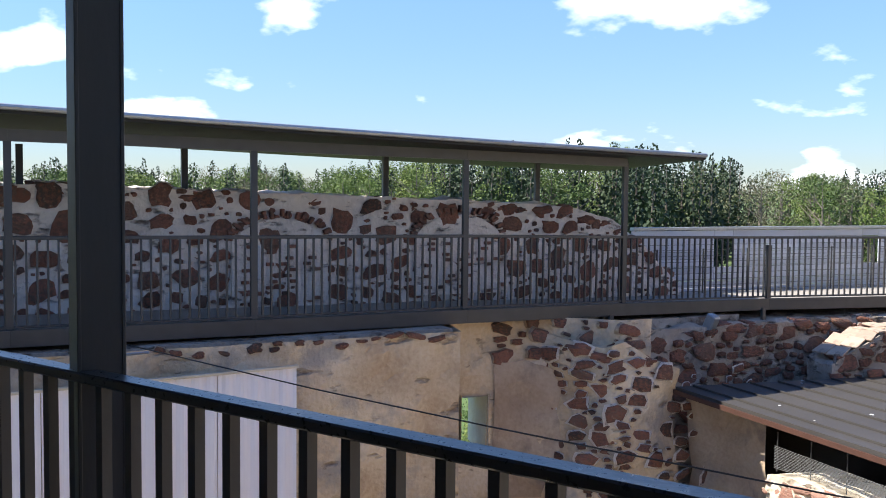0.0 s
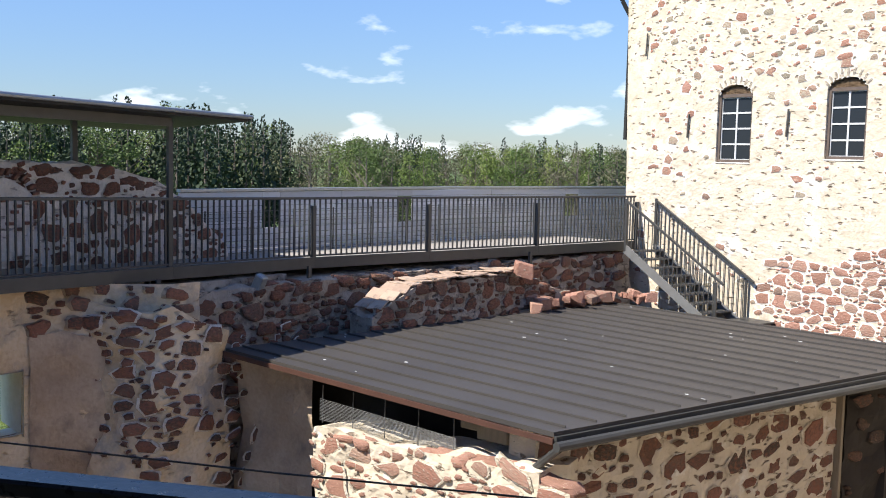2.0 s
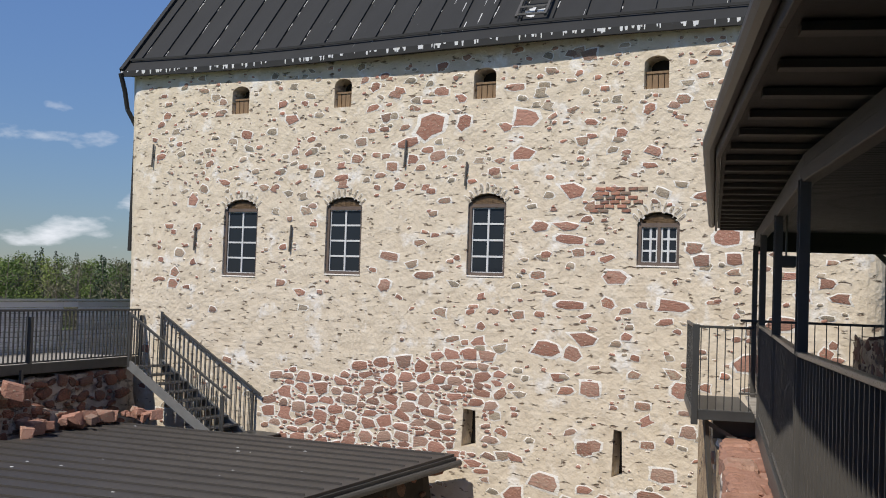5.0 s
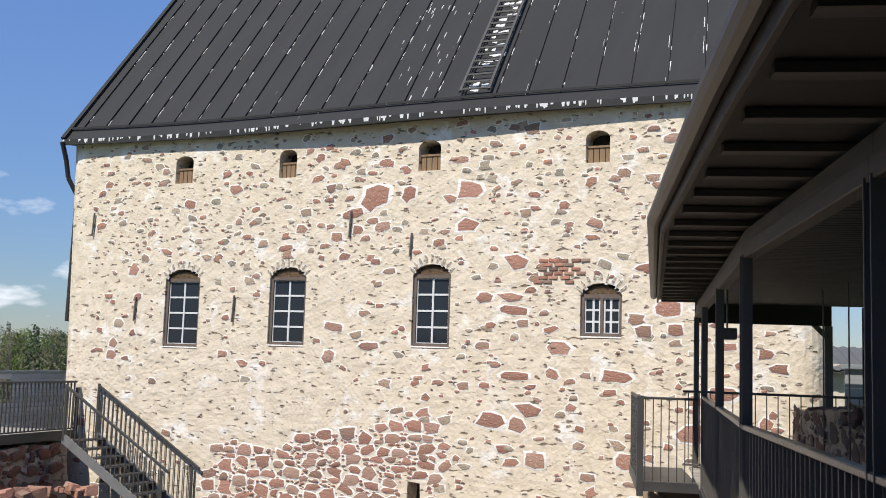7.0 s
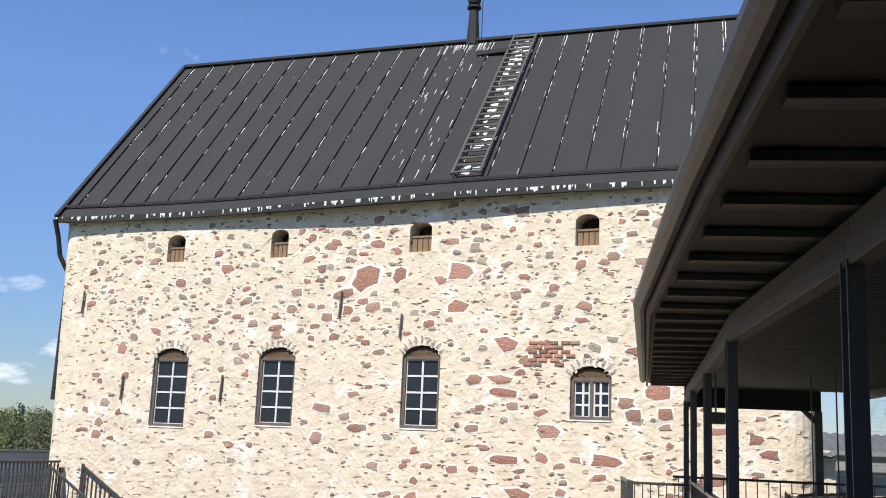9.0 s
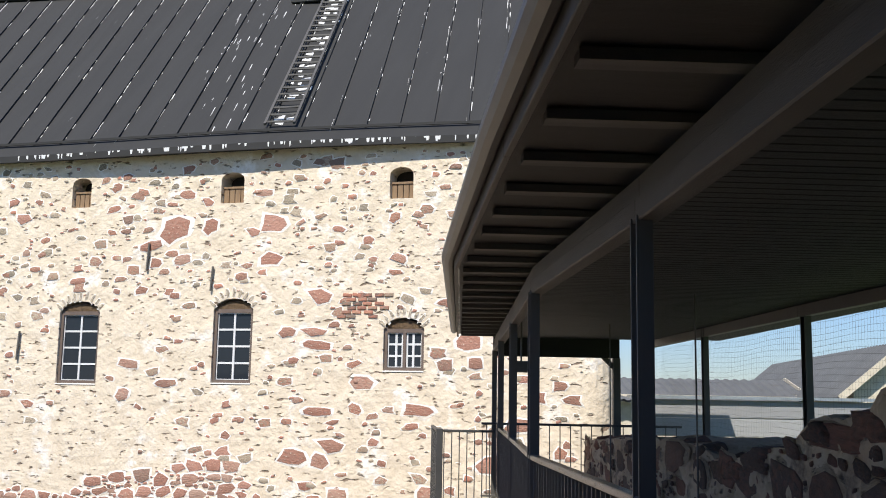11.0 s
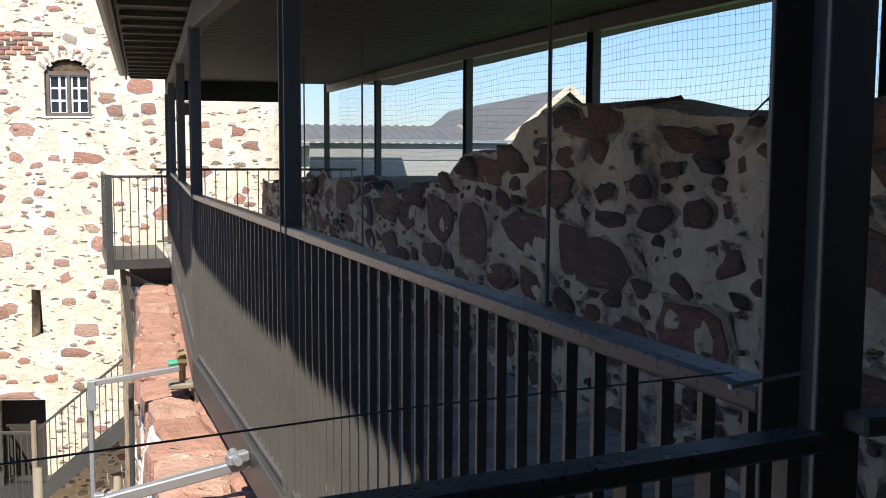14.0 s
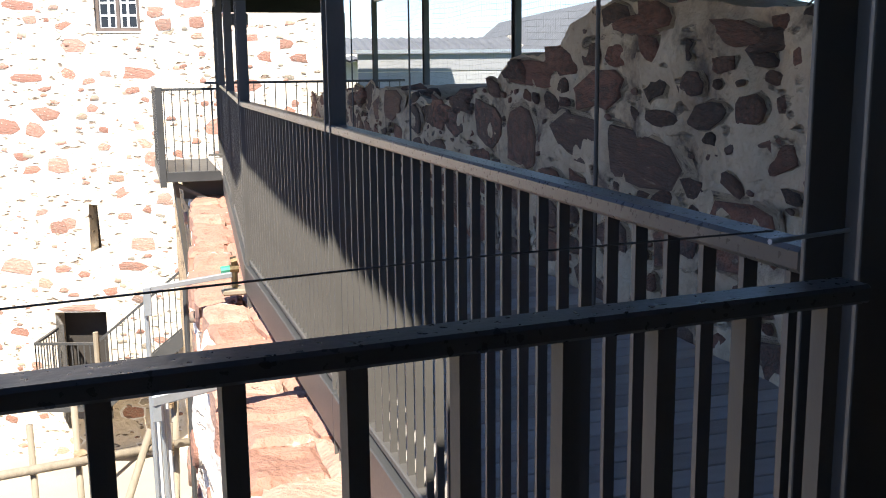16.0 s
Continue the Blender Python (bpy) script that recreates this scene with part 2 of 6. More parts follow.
M["shed_tin"] = ramp_mat("dark_brown_sheet", [(0.042, 0.037, 0.033), (0.064, 0.057, 0.051)], 0.6, 0.0, scale=0.8, fine=45, bump=0.08, spread=0.9)
M["rust"] = ramp_mat("brown_fascia_paint", [(0.05, 0.02, 0.012), (0.09, 0.036, 0.022)], 0.7, scale=3, fine=40, bump=0.2, spread=0.8)
M["dark_wood"] = ramp_mat("dark_stained_boards", [(0.04, 0.037, 0.034), (0.085, 0.077, 0.07)], 0.75, scale=2, fine=50, bump=0.25, spread=0.8, stretch=(1, 8, 8))
M["beam_wood"] = ramp_mat("weathered_brown_beam", [(0.03, 0.025, 0.02), (0.07, 0.058, 0.047)], 0.65, scale=2, fine=45, bump=0.3, spread=0.8, stretch=(8, 1, 8))
M["deck_wood"] = ramp_mat("grey_deck_boards", [(0.24, 0.215, 0.185), (0.38, 0.35, 0.31)], 0.8, scale=2, fine=50, bump=0.3, spread=0.7, random_from="object", stretch=(1, 8, 8))
M["grey_board"] = ramp_mat("weathered_grey_boards", [(0.44, 0.45, 0.48), (0.54, 0.55, 0.58), (0.62, 0.63, 0.66)], 0.85, scale=2, fine=50, bump=0.25, spread=0.4, random_from="object", stretch=(8, 1, 8))
# darker copy of grey_board: the shadow on the board wall is in its colour
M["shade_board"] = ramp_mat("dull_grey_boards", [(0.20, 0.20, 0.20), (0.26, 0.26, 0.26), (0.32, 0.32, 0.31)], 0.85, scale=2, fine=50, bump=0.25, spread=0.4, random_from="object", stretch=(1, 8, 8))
M["pole_wood"] = ramp_mat("pale_round_poles", [(0.17, 0.135, 0.09), (0.30, 0.25, 0.18)], 0.8, scale=4, fine=50, bump=0.3, spread=0.8, stretch=(5, 5, 1))
M["shutter"] = ramp_mat("brown_shutter_wood", [(0.14, 0.085, 0.045), (0.27, 0.18, 0.10)], 0.8, scale=3, fine=50, bump=0.3, spread=0.8, stretch=(8, 8, 1))
M["frame_paint"] = ramp_mat("pale_window_paint", [(0.50, 0.50, 0.50), (0.64, 0.64, 0.63)], 0.6, scale=6, fine=60, bump=0.1, spread=0.8)
M["frame_dark"] = ramp_mat("worn_brown_frame", [(0.07, 0.05, 0.04), (0.15, 0.11, 0.085)], 0.7, scale=6, fine=60, bump=0.1, spread=0.8)
# near-black that stands in for shade inside rooms and under the shed
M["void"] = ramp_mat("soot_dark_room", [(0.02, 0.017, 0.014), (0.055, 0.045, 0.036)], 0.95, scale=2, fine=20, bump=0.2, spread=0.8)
M["panel"] = ramp_mat("milky_plastic_sheet", [(0.68, 0.65, 0.69), (0.80, 0.77, 0.80)], 0.55, scale=1.5, fine=25, bump=0.1, spread=0.8, stretch=(1, 6, 0.3))
M["cap"] = ramp_mat("red_cap_stones", [(0.27, 0.135, 0.09), (0.38, 0.205, 0.14), (0.32, 0.165, 0.115), (0.40, 0.245, 0.175)], 0.9, scale=6, fine=40, bump=1.0, spread=0.9, random_from="object", blotch=(0.58, 0.52, 0.45), blotch_at=(0.61, 0.70), blotch_scale=3.5, shaded_pits=(9.0, 0.62, 0.70, (0.17, 0.075, 0.05)), depth=0.04)
M["tile"] = ramp_mat("weathered_tiles", [(0.33, 0.23, 0.17), (0.45, 0.335, 0.25), (0.39, 0.27, 0.20)], 0.9, scale=6, fine=40, bump=0.5, spread=0.9, random_from="object", blotch=(0.20, 0.16, 0.13), blotch_at=(0.55, 0.68), blotch_scale=5)
M["brass"] = ramp_mat("brass_fitting", [(0.12, 0.085, 0.045), (0.20, 0.145, 0.075)], 0.4, 0.8, scale=20, fine=90, bump=0.05)
M["hose"] = ramp_mat("green_hose", [(0.03, 0.22, 0.13), (0.05, 0.32, 0.20)], 0.5, scale=20, fine=90, bump=0.05)
M["rope"] = ramp_mat("hemp_rope", [(0.25, 0.17, 0.09), (0.38, 0.28, 0.17)], 0.9, scale=30, fine=120, bump=0.4)
M["corrugated"] = ramp_mat("grey_fibre_cement", [(0.075, 0.078, 0.08), (0.13, 0.132, 0.132)], 0.85, scale=1.2, fine=25, bump=0.3, spread=0.9)
M["trim_cream"] = ramp_mat("cream_gable_trim", [(0.48, 0.42, 0.32), (0.58, 0.52, 0.42)], 0.7, scale=4, fine=40, bump=0.1)
M["grass"] = ramp_mat("rough_grass", [(0.05, 0.09, 0.02), (0.09, 0.14, 0.035), (0.13, 0.15, 0.06)], 0.95, scale=0.08, fine=2.5, bump=0.3, spread=0.9)
# unseen floor, coloured pale and warm to bounce sun into the shaded walls
M["dirt"] = ramp_mat("courtyard_gravel", [(0.29, 0.25, 0.19), (0.41, 0.36, 0.28)], 0.95, scale=0.7, fine=30, bump=0.5, spread=0.9)
M["bark"] = ramp_mat("bark", [(0.09, 0.07, 0.055), (0.20, 0.17, 0.14)], 0.9, scale=4, fine=40, bump=0.4)
M["leaf_birch"] = ramp_mat("spring_leaves", [(0.04, 0.075, 0.016), (0.13, 0.18, 0.032), (0.06, 0.105, 0.02), (0.19, 0.235, 0.05), (0.085, 0.13, 0.025)], 0.7, scale=0.3, fine=4, bump=0, spread=0.5, random_from="object", coords="Object")
M["leaf_spruce"] = ramp_mat("spruce_needles", [(0.013, 0.028, 0.010), (0.022, 0.042, 0.015), (0.034, 0.056, 0.02)], 0.75, scale=0.3, fine=4, bump=0, spread=0.6, random_from="object")
M["leaf_alder"] = ramp_mat("dull_budding_leaves", [(0.10, 0.10, 0.05), (0.14, 0.125, 0.075), (0.09, 0.105, 0.04)], 0.75, scale=0.3, fine=4, bump=0, spread=0.5, random_from="object")
glass = bpy.data.materials.new("old_window_glass")
glass.use_nodes = True
gb = glass.node_tree.nodes["Principled BSDF"]
gb.inputs["Base Color"].default_value, gb.inputs["Roughness"].default_value = (0.02, 0.024, 0.03, 1), 0.06
gb.inputs["IOR"].default_value = 1.5
gb.inputs["Specular IOR Level"].default_value = 0.25
M["glass"] = glass

# ---- builders ----


def put(name, bm, mat, parent=None, label="", smooth=False):
    """Link a bmesh as one mesh object."""
    me = bpy.data.meshes.new(name)
    bm.to_mesh(me)
    bm.free()
    me.materials.append(M[mat] if isinstance(mat, str) else mat)
    if smooth:
        for p in me.polygons:
            p.use_smooth = True
    ob = new(name, me)
    if parent:
        ob.parent = parent
    if label:
        ob["label"] = label
    return ob


part = put


def again(ob, m, parent=None):
    """Another object on the same mesh."""
    c = bpy.data.objects.new(ob.name.split(".")[0], ob.data)
    scene.collection.objects.link(c)
    c.parent = parent or ob.parent
    c.matrix_local = m
    return c


def empty(name, m=None):
    e = new(name)
    e.empty_display_size = 0.2
    if m is not None:
        e.matrix_world = m
    return e


def box(bm, lo, hi, m=None, bevel=0.0):
    """A box from corner to corner, with softened edges where bevel is given."""
    vs = bmesh.ops.create_cube(bm, size=1)["verts"]
    lo, hi = Vector(lo), Vector(hi)
    c, s = (lo + hi) / 2, hi - lo
    for v in vs:
        v.co = Vector((v.co.x * s.x, v.co.y * s.y, v.co.z * s.z)) + c
    if bevel:
        es = {e for v in vs for e in v.link_edges}
        r = bmesh.ops.bevel(bm, geom=list(es), offset=bevel, segments=1, affect="EDGES")
        vs = list({v for f in r["faces"] for v in f.verts} | {v for v in vs if v.is_valid})
    if m is not None:
        bmesh.ops.transform(bm, matrix=m, verts=[v for v in vs if v.is_valid])
    return vs


def bar(bm, a, b, w, h, bevel=0.0, up=(0, 0, 1)):
    """A bar of width w and height h from a to b."""
    a, b = Vector(a), Vector(b)
    y = (b - a).normalized()
    x = y.cross(Vector(up))
    x = x.normalized() if x.length > 1e-4 else Vector((1, 0, 0))
    z = x.cross(y)
    m = Matrix((x, y, z)).transposed().to_4x4()
    m.translation = a
    return box(bm, (-w / 2, 0, -h / 2), (w / 2, (b - a).length, h / 2), m, bevel)


def rod(bm, a, b, r, n=8, r2=None):
    a, b = Vector(a), Vector(b)
    d = b - a
    m = Matrix.Translation((a + b) / 2) @ d.to_track_quat("Z", "Y").to_matrix().to_4x4()
    return bmesh.ops.create_cone(bm, cap_ends=True, segments=n, radius1=r, radius2=r if r2 is None else r2, depth=d.length, matrix=m)["verts"]


def one(name, fn, mat, parent=None, label="", smooth=False):
    bm = bmesh.new()
    fn(bm)
    return put(name, bm, mat, parent, label, smooth)


def along(points, s):
    """The place and heading at s metres along a line of points."""
    for a, b in zip(points, points[1:]):
        a, b = Vector(a), Vector(b)
        n = (b - a).length
        if s <= n or b == Vector(points[-1]):
            return a + (b - a) * (s / n), (b - a).normalized()
        s -= n


def length(points):
    return sum((Vector(b) - Vector(a)).length for a, b in zip(points, points[1:]))


def sheet(bm, rows):
    """Quads between rows of points."""
    vs = [[bm.verts.new(p) for p in r] for r in rows]
    for a, b in zip(vs, vs[1:]):
        for i in range(len(a) - 1):
            bm.faces.new((a[i], a[i + 1], b[i + 1], b[i]))
    return vs


# stones: a few worn shapes, used over and over at other sizes and turns


def stone_shape(seed, style):
    """A worn stone one unit wide. flush: level with the wall, in a rim of lime; rubble: angular and proud; slab: flat-topped."""
    r = random.Random(seed)
    n = {"flush": r.choice((6, 7, 8, 9)), "rubble": r.choice((10, 11, 12)), "slab": 10}[style]
    jag = {"flush": 0.24, "rubble": 0.15, "slab": 0.1}[style]
    lean, skew = r.uniform(0, 6.3), r.uniform(0.0, 0.16)
    bm = bmesh.new()
    rim, base, shoulder, top = [], [], [], []
    for i in range(n):
        a = 2 * math.pi * (i + r.uniform(-0.28, 0.28)) / n
        sq = 1.0 / max(abs(math.cos(a)), abs(math.sin(a))) ** 0.8
        k = 0.48 * sq * (1 + r.uniform(-jag, jag) + skew * math.cos(2 * a + lean) + skew * 0.7 * math.cos(3 * a - lean))
        x, y = k * math.cos(a), k * math.sin(a)
        w = r.uniform(1.12, 1.4) if style == "flush" else r.uniform(1.1, 1.28)
        t = {"flush": r.uniform(0.88, 0.96), "rubble": r.uniform(0.76, 0.9), "slab": r.uniform(0.86, 0.95)}[style]
        rim.append(bm.verts.new((x * w, y * w, 0.03 if style == "flush" else -0.5)))
        base.append(bm.verts.new((x, y, {"flush": 0.22, "rubble": 0.0, "slab": -0.5}[style])))
        shoulder.append(bm.verts.new((x * 0.98, y * 0.98, 0.3)))
        top.append(bm.verts.new((x * t, y * t, 0.42 + r.uniform(-0.1, 0.1))))
    mid = bm.verts.new((r.uniform(-0.1, 0.1), r.uniform(-0.1, 0.1), 0.46 + r.uniform(-0.06, 0.06)))
    for i in range(n):
        j = (i + 1) % n
        if style != "slab":
            bm.faces.new((rim[i], rim[j], base[j], base[i])).material_index = 1
        bm.faces.new((base[i], base[j], shoulder[j], shoulder[i]))
        bm.faces.new((shoulder[i], shoulder[j], top[j], top[i]))
        bm.faces.new((top[i], top[j], mid))
    if style == "slab":
        bmesh.ops.delete(bm, geom=rim, context="VERTS")
    me = bpy.data.meshes.new("stone")
    bm.to_mesh(me)
    bm.free()
    if style != "slab":
        for p in me.polygons:
            p.use_smooth = True
    return me


SHAPES = {}


def stone_mesh(kind, mat, style="rubble", rim="lime"):
    if (kind, mat, style, rim) not in SHAPES:
        me = stone_shape(kind * 13 + 5, style)
        me.materials.append(M[mat])
        me.materials.append(M[rim])
        SHAPES[kind, mat, style, rim] = me
    return SHAPES[kind, mat, style, rim]


def scatter(seed, box_uv, count, sizes, flat=0.62, gap=1.12, keep=None, fixed=(), skip=(), tries=14):
    """Stones thrown on a wall so that none overlap: u, v, width, height, turn."""
    r = random.Random(seed)
    u0, u1, v0, v1 = box_uv
    cell = max(sizes) * 1.3
    grid, out = {}, []

    def fits(u, v, w, h):
        for i in range(-1, 2):
            for j in range(-1, 2):
                for (a, b, c, d) in grid.get((int(u // cell) + i, int(v // cell) + j), ()):
                    if abs(u - a) < (w + c) / 2 * gap and abs(v - b) < (h + d) / 2 * gap:
                        return False
        return all(not (a - w / 2 < u < b + w / 2 and c - h / 2 < v < d + h / 2) for a, b, c, d in skip)

    def add(u, v, w, h, turn):
        grid.setdefault((int(u // cell), int(v // cell)), []).append((u, v, w, h))
        out.append((u, v, w, h, turn))

    for u, v, w, h in fixed:
        add(u, v, w, h, r.uniform(-8, 8))
    todo = sorted((sizes[0] + (sizes[1] - sizes[0]) * r.random() ** 2.4 for _ in range(count)), reverse=True)
    for w in todo:
        for _ in range(tries):
            u, v = r.uniform(u0, u1), r.uniform(v0, v1)
            h = w * r.uniform(flat * 0.75, min(1.05, flat * 1.45))
            if keep and r.random() > keep(u, v):
                continue
            if fits(u, v, w, h):
                add(u, v, w, h, r.gauss(0, 9))
                break
    return out


def lay_stones(stones, place, parent, mat, proud=0.03, parts=300, seed=1, name="stone", style="rubble", rim="lime"):
    """Stones on a wall; place(u, v) gives the point and the outward and sideways directions. The largest are objects, the rest one mesh."""
    r = random.Random(seed)
    stones = sorted(stones, key=lambda s: -s[2] * s[3])
    verts, faces, slots = [], [], []
    for i, (u, v, w, h, turn) in enumerate(stones):
        p, out, side = place(u, v)
        y = out.cross(side)
        m = Matrix((side, y, out)).transposed().to_4x4()
        m.translation = p
        m = m @ Matrix.Rotation(radians(turn), 4, "Z") @ Matrix.Diagonal((w, h, proud * r.uniform(0.6, 1.8) * 2, 1))
        me = stone_mesh(r.randrange(18), mat if i < parts else mat + "_mass", style, rim)
        if i < parts:
            c = bpy.data.objects.new(name, me)
            scene.collection.objects.link(c)
            c.parent = parent
            c.matrix_local = m
        else:
            k = len(verts)
            verts += [m @ q.co for q in me.vertices]
            faces += [[k + j for j in f.vertices] for f in me.polygons]
            slots += [f.material_index for f in me.polygons]
    if verts:
        me = bpy.data.meshes.new("small_stone_rest")
        me.from_pydata(verts, [], faces)
        me.materials.append(M[mat + "_mass"])
        me.materials.append(M[rim])
        me.polygons.foreach_set("material_index", slots)
        me.polygons.foreach_set("use_smooth", [True] * len(slots))
        rest = new("small_stone_rest", me)
        rest.parent = parent
        rest["kind"] = "stuff"


def wall_with_holes(bm, outline, holes, depth, back=None):
    """A wall face in the x, z plane at y = 0 with openings whose sides run back by depth."""
    edges = []
    loops = []
    for loop in [outline] + holes:
        vs = [bm.verts.new((x, 0, z)) for x, z in loop]
        es = [bm.edges.new((vs[i], vs[(i + 1) % len(vs)])) for i in range(len(vs))]
        edges += es
        loops.append(vs)
    bmesh.ops.triangle_fill(bm, edges=edges, use_beauty=True, use_dissolve=False, normal=(0, -1, 0))
    for vs in loops[1:]:
        rear = [bm.verts.new(v.co + Vector((0, depth, 0))) for v in vs]
        for i in range(len(vs)):
            j = (i + 1) % len(vs)
            bm.faces.new((vs[i], vs[j], rear[j], rear[i]))


def arch(u0, u1, z0, z1, rise, n=8):
    """An opening with a low arched head."""
    pts = [(u0, z0), (u1, z0)]
    for i in range(n + 1):
        a = math.pi * i / n
        pts.append(((u0 + u1) / 2 + (u1 - u0) / 2 * math.cos(a), z1 - rise + rise * math.sin(a)))
    return pts

# ---- ground ----
def ground_fn(bm):
    sheet(bm, [[(x, y, -9.0 + (0.0 if abs(x) < 400 else 6.0)) for x in (-3000, -400, -60, 60, 400, 3000)] for y in (-3000, -60, 60, 400, 3000)])


tagged(one("ground", ground_fn, "grass"), "rough green grass round the castle", "ground", kind="structure")


def yard_fn(bm):
    box(bm, (-14.5, -6, -9.2), (2.5, 26, -5.6))


tagged(one("courtyard_floor", yard_fn, "dirt"), "gravel floor of the castle courtyard", "ground", kind="structure")

# ---- the keep ----
KEEP = pose(-12.27, 22.15, 0, 0, 0, -17.4)
keep = tagged(empty("castle_keep", KEEP), "tall whitewashed stone castle keep with black sheet roof", "castle")
LONG, EAVE = 16.6, 6.2
WINDOWS = [(3.10, 3.98, 1.50, 3.17), (5.85, 6.68, 1.60, 3.20), (9.18, 9.93, 1.65, 3.23), (12.56, 13.26, 1.91, 2.86)]
HATCHES = [(3.16, 3.64, 5.07, 5.68), (5.91, 6.34, 5.07, 5.67), (9.18, 9.66, 5.06, 5.66), (12.58, 13.03, 5.04, 5.63)]
SLITS = [(12.18, 12.38, -1.85, -1.03), (9.17, 9.48, -1.62, -0.92)]
DOOR = (11.47, 12.37, -4.9, -2.93)
holes = [arch(a - 0.03, b + 0.03, c - 0.04, d, 0.22) for a, b, c, d in WINDOWS]
holes += [arch(a, b, c, d, 0.14) for a, b, c, d in HATCHES]
holes += [[(a, c), (b, c + 0.03), (b - 0.03, d), (a + 0.02, d + 0.02)] for a, b, c, d in SLITS]
holes += [[(DOOR[0], DOOR[2]), (DOOR[1], DOOR[2]), (DOOR[1], DOOR[3]), (DOOR[0], DOOR[3])]]


def front_fn(bm):
    wall_with_holes(bm, [(0.55, -9), (LONG - 0.4, -9), (LONG - 0.4, EAVE - 0.13), (0.35, EAVE + 0.02)], holes, 0.42)


front = part("front_wall", (lambda b: (front_fn(b), b)[1])(bmesh.new()), "plaster", keep, "cream lime plaster with red fieldstones showing through")


def sides_fn(bm):
    def corner(cx, top_x, s):
        rows = []
        for z, lean in ((-9, 0.0), (1, 0.0), (4, 0.1), (EAVE + 0.1, 0.2)):
            row = []
            for k in range(6):
                a = math.pi / 2 * k / 5
                r = 0.55 if s < 0 else 0.4
                row.append((cx + s * r * math.sin(a) + (0.0 if s > 0 else -lean * math.sin(a)) + (0 if s > 0 else -lean * (1 - math.sin(a))), r * (1 - math.cos(a)), z))
            row.append((row[-1][0] + (0.2 if s < 0 else -3.2), 13.5, z))
            rows.append(row)
        sheet(bm, rows if s > 0 else [r[::-1] for r in rows])
    corner(0.55, 0.35, -1)
    corner(LONG - 0.4, LONG - 0.4, 1)
    sheet(bm, [[(0, 13.5, -9), (LONG - 3.2, 13.5, -9)], [(0, 13.5, EAVE), (LONG - 3.2, 13.5, EAVE)]])


part("side_wall", (lambda b: (sides_fn(b), b)[1])(bmesh.new()), "plaster", keep, smooth=False)


# dark boxes put the rooms' shade into colour behind each opening
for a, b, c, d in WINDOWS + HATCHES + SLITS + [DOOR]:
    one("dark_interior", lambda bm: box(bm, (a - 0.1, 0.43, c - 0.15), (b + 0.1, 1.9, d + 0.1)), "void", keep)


def make_window(a, b, c, d, cols, rows, label):
    w = part("window", (lambda bm: (box(bm, (a - 0.02, 0.2, c), (a + 0.032, 0.3, d - 0.12)), box(bm, (b - 0.032, 0.2, c), (b + 0.02, 0.3, d - 0.12)), box(bm, (a + 0.032, 0.2, c), (b - 0.032, 0.31, c + 0.06)), box(bm, (a + 0.032, 0.2, d - 0.27), (b - 0.032, 0.3, d - 0.2)), bm)[4])(bmesh.new()), "frame_dark", keep, label)
    w.location.y = -0.15
    glass_top = d - 0.27
    def lintel(bm):
        n = 7
        lo = [(a + (b - a) * i / n, d - 0.2) for i in range(n + 1)]
        hi = [(a + (b - a) * i / n, d - 0.19 + 0.15 * math.sin(math.pi * (0.08 + 0.84 * i / n))) for i in range(n + 1)]
        sheet(bm, [[(x, 0.22, z) for x, z in lo], [(x, 0.22, z) for x, z in hi]])
        bmesh.ops.solidify(bm, geom=bm.faces[:], thickness=0.05)
    part("arch_board", (lambda bm: (lintel(bm), bm)[1])(bmesh.new()), "shutter", w, "brown wooden arch board")
    part("sill", (lambda bm: (box(bm, (a - 0.03, 0.135, c - 0.03), (b + 0.03, 0.3, c - 0.002), bevel=0.006), bm)[1])(bmesh.new()), "lime", w, "pale lime-washed sill")
    x0, x1, z0, z1 = a + 0.03, b - 0.03, c + 0.055, glass_top
    for i in range(cols):
        for j in range(rows):
            pa, pb = x0 + (x1 - x0) * i / cols, x0 + (x1 - x0) * (i + 1) / cols
            pc, pd = z0 + (z1 - z0) * j / rows, z0 + (z1 - z0) * (j + 1) / rows
            part("pane", (lambda bm: (box(bm, (pa + 0.014, 0.252, pc + 0.014), (pb - 0.014, 0.258, pd - 0.014)), bm)[1])(bmesh.new()), "glass", w)
    def bars(bm):
        for i in range(cols + 1):
            x = x0 + (x1 - x0) * i / cols
            if cols == 4 and i == 2:
                for s in (-0.045, 0.045):
                    box(bm, (x + s - 0.015, 0.235, z0), (x + s + 0.015, 0.268, z1))
                continue
            box(bm, (x - 0.02, 0.235, z0), (x + 0.02, 0.268, z1))
        for j in range(rows + 1):
            z = z0 + (z1 - z0) * j / rows
            box(bm, (x0, 0.238, z - 0.018), (x1, 0.266, z + 0.018))
    if cols == 4:
        part("mullion", (lambda bm: (box(bm, ((x0 + x1) / 2 - 0.028, 0.2, z0), ((x0 + x1) / 2 + 0.028, 0.275, z1)), bm)[1])(bmesh.new()), "frame_dark", w, "dark wooden mullion between two leaves")
    part("glazing_bar", (lambda bm: (bars(bm), bm)[1])(bmesh.new()), "frame_paint", w, "pale painted glazing bars")


for (a, b, c, d), (cols, rows) in zip(WINDOWS, ((3, 4), (3, 4), (3, 4), (4, 3))):
    make_window(a, b, c, d, cols if cols == 4 else 2, rows, "tall arched window with pale glazing bars" if cols == 3 else "short arched casement window with pale bars")
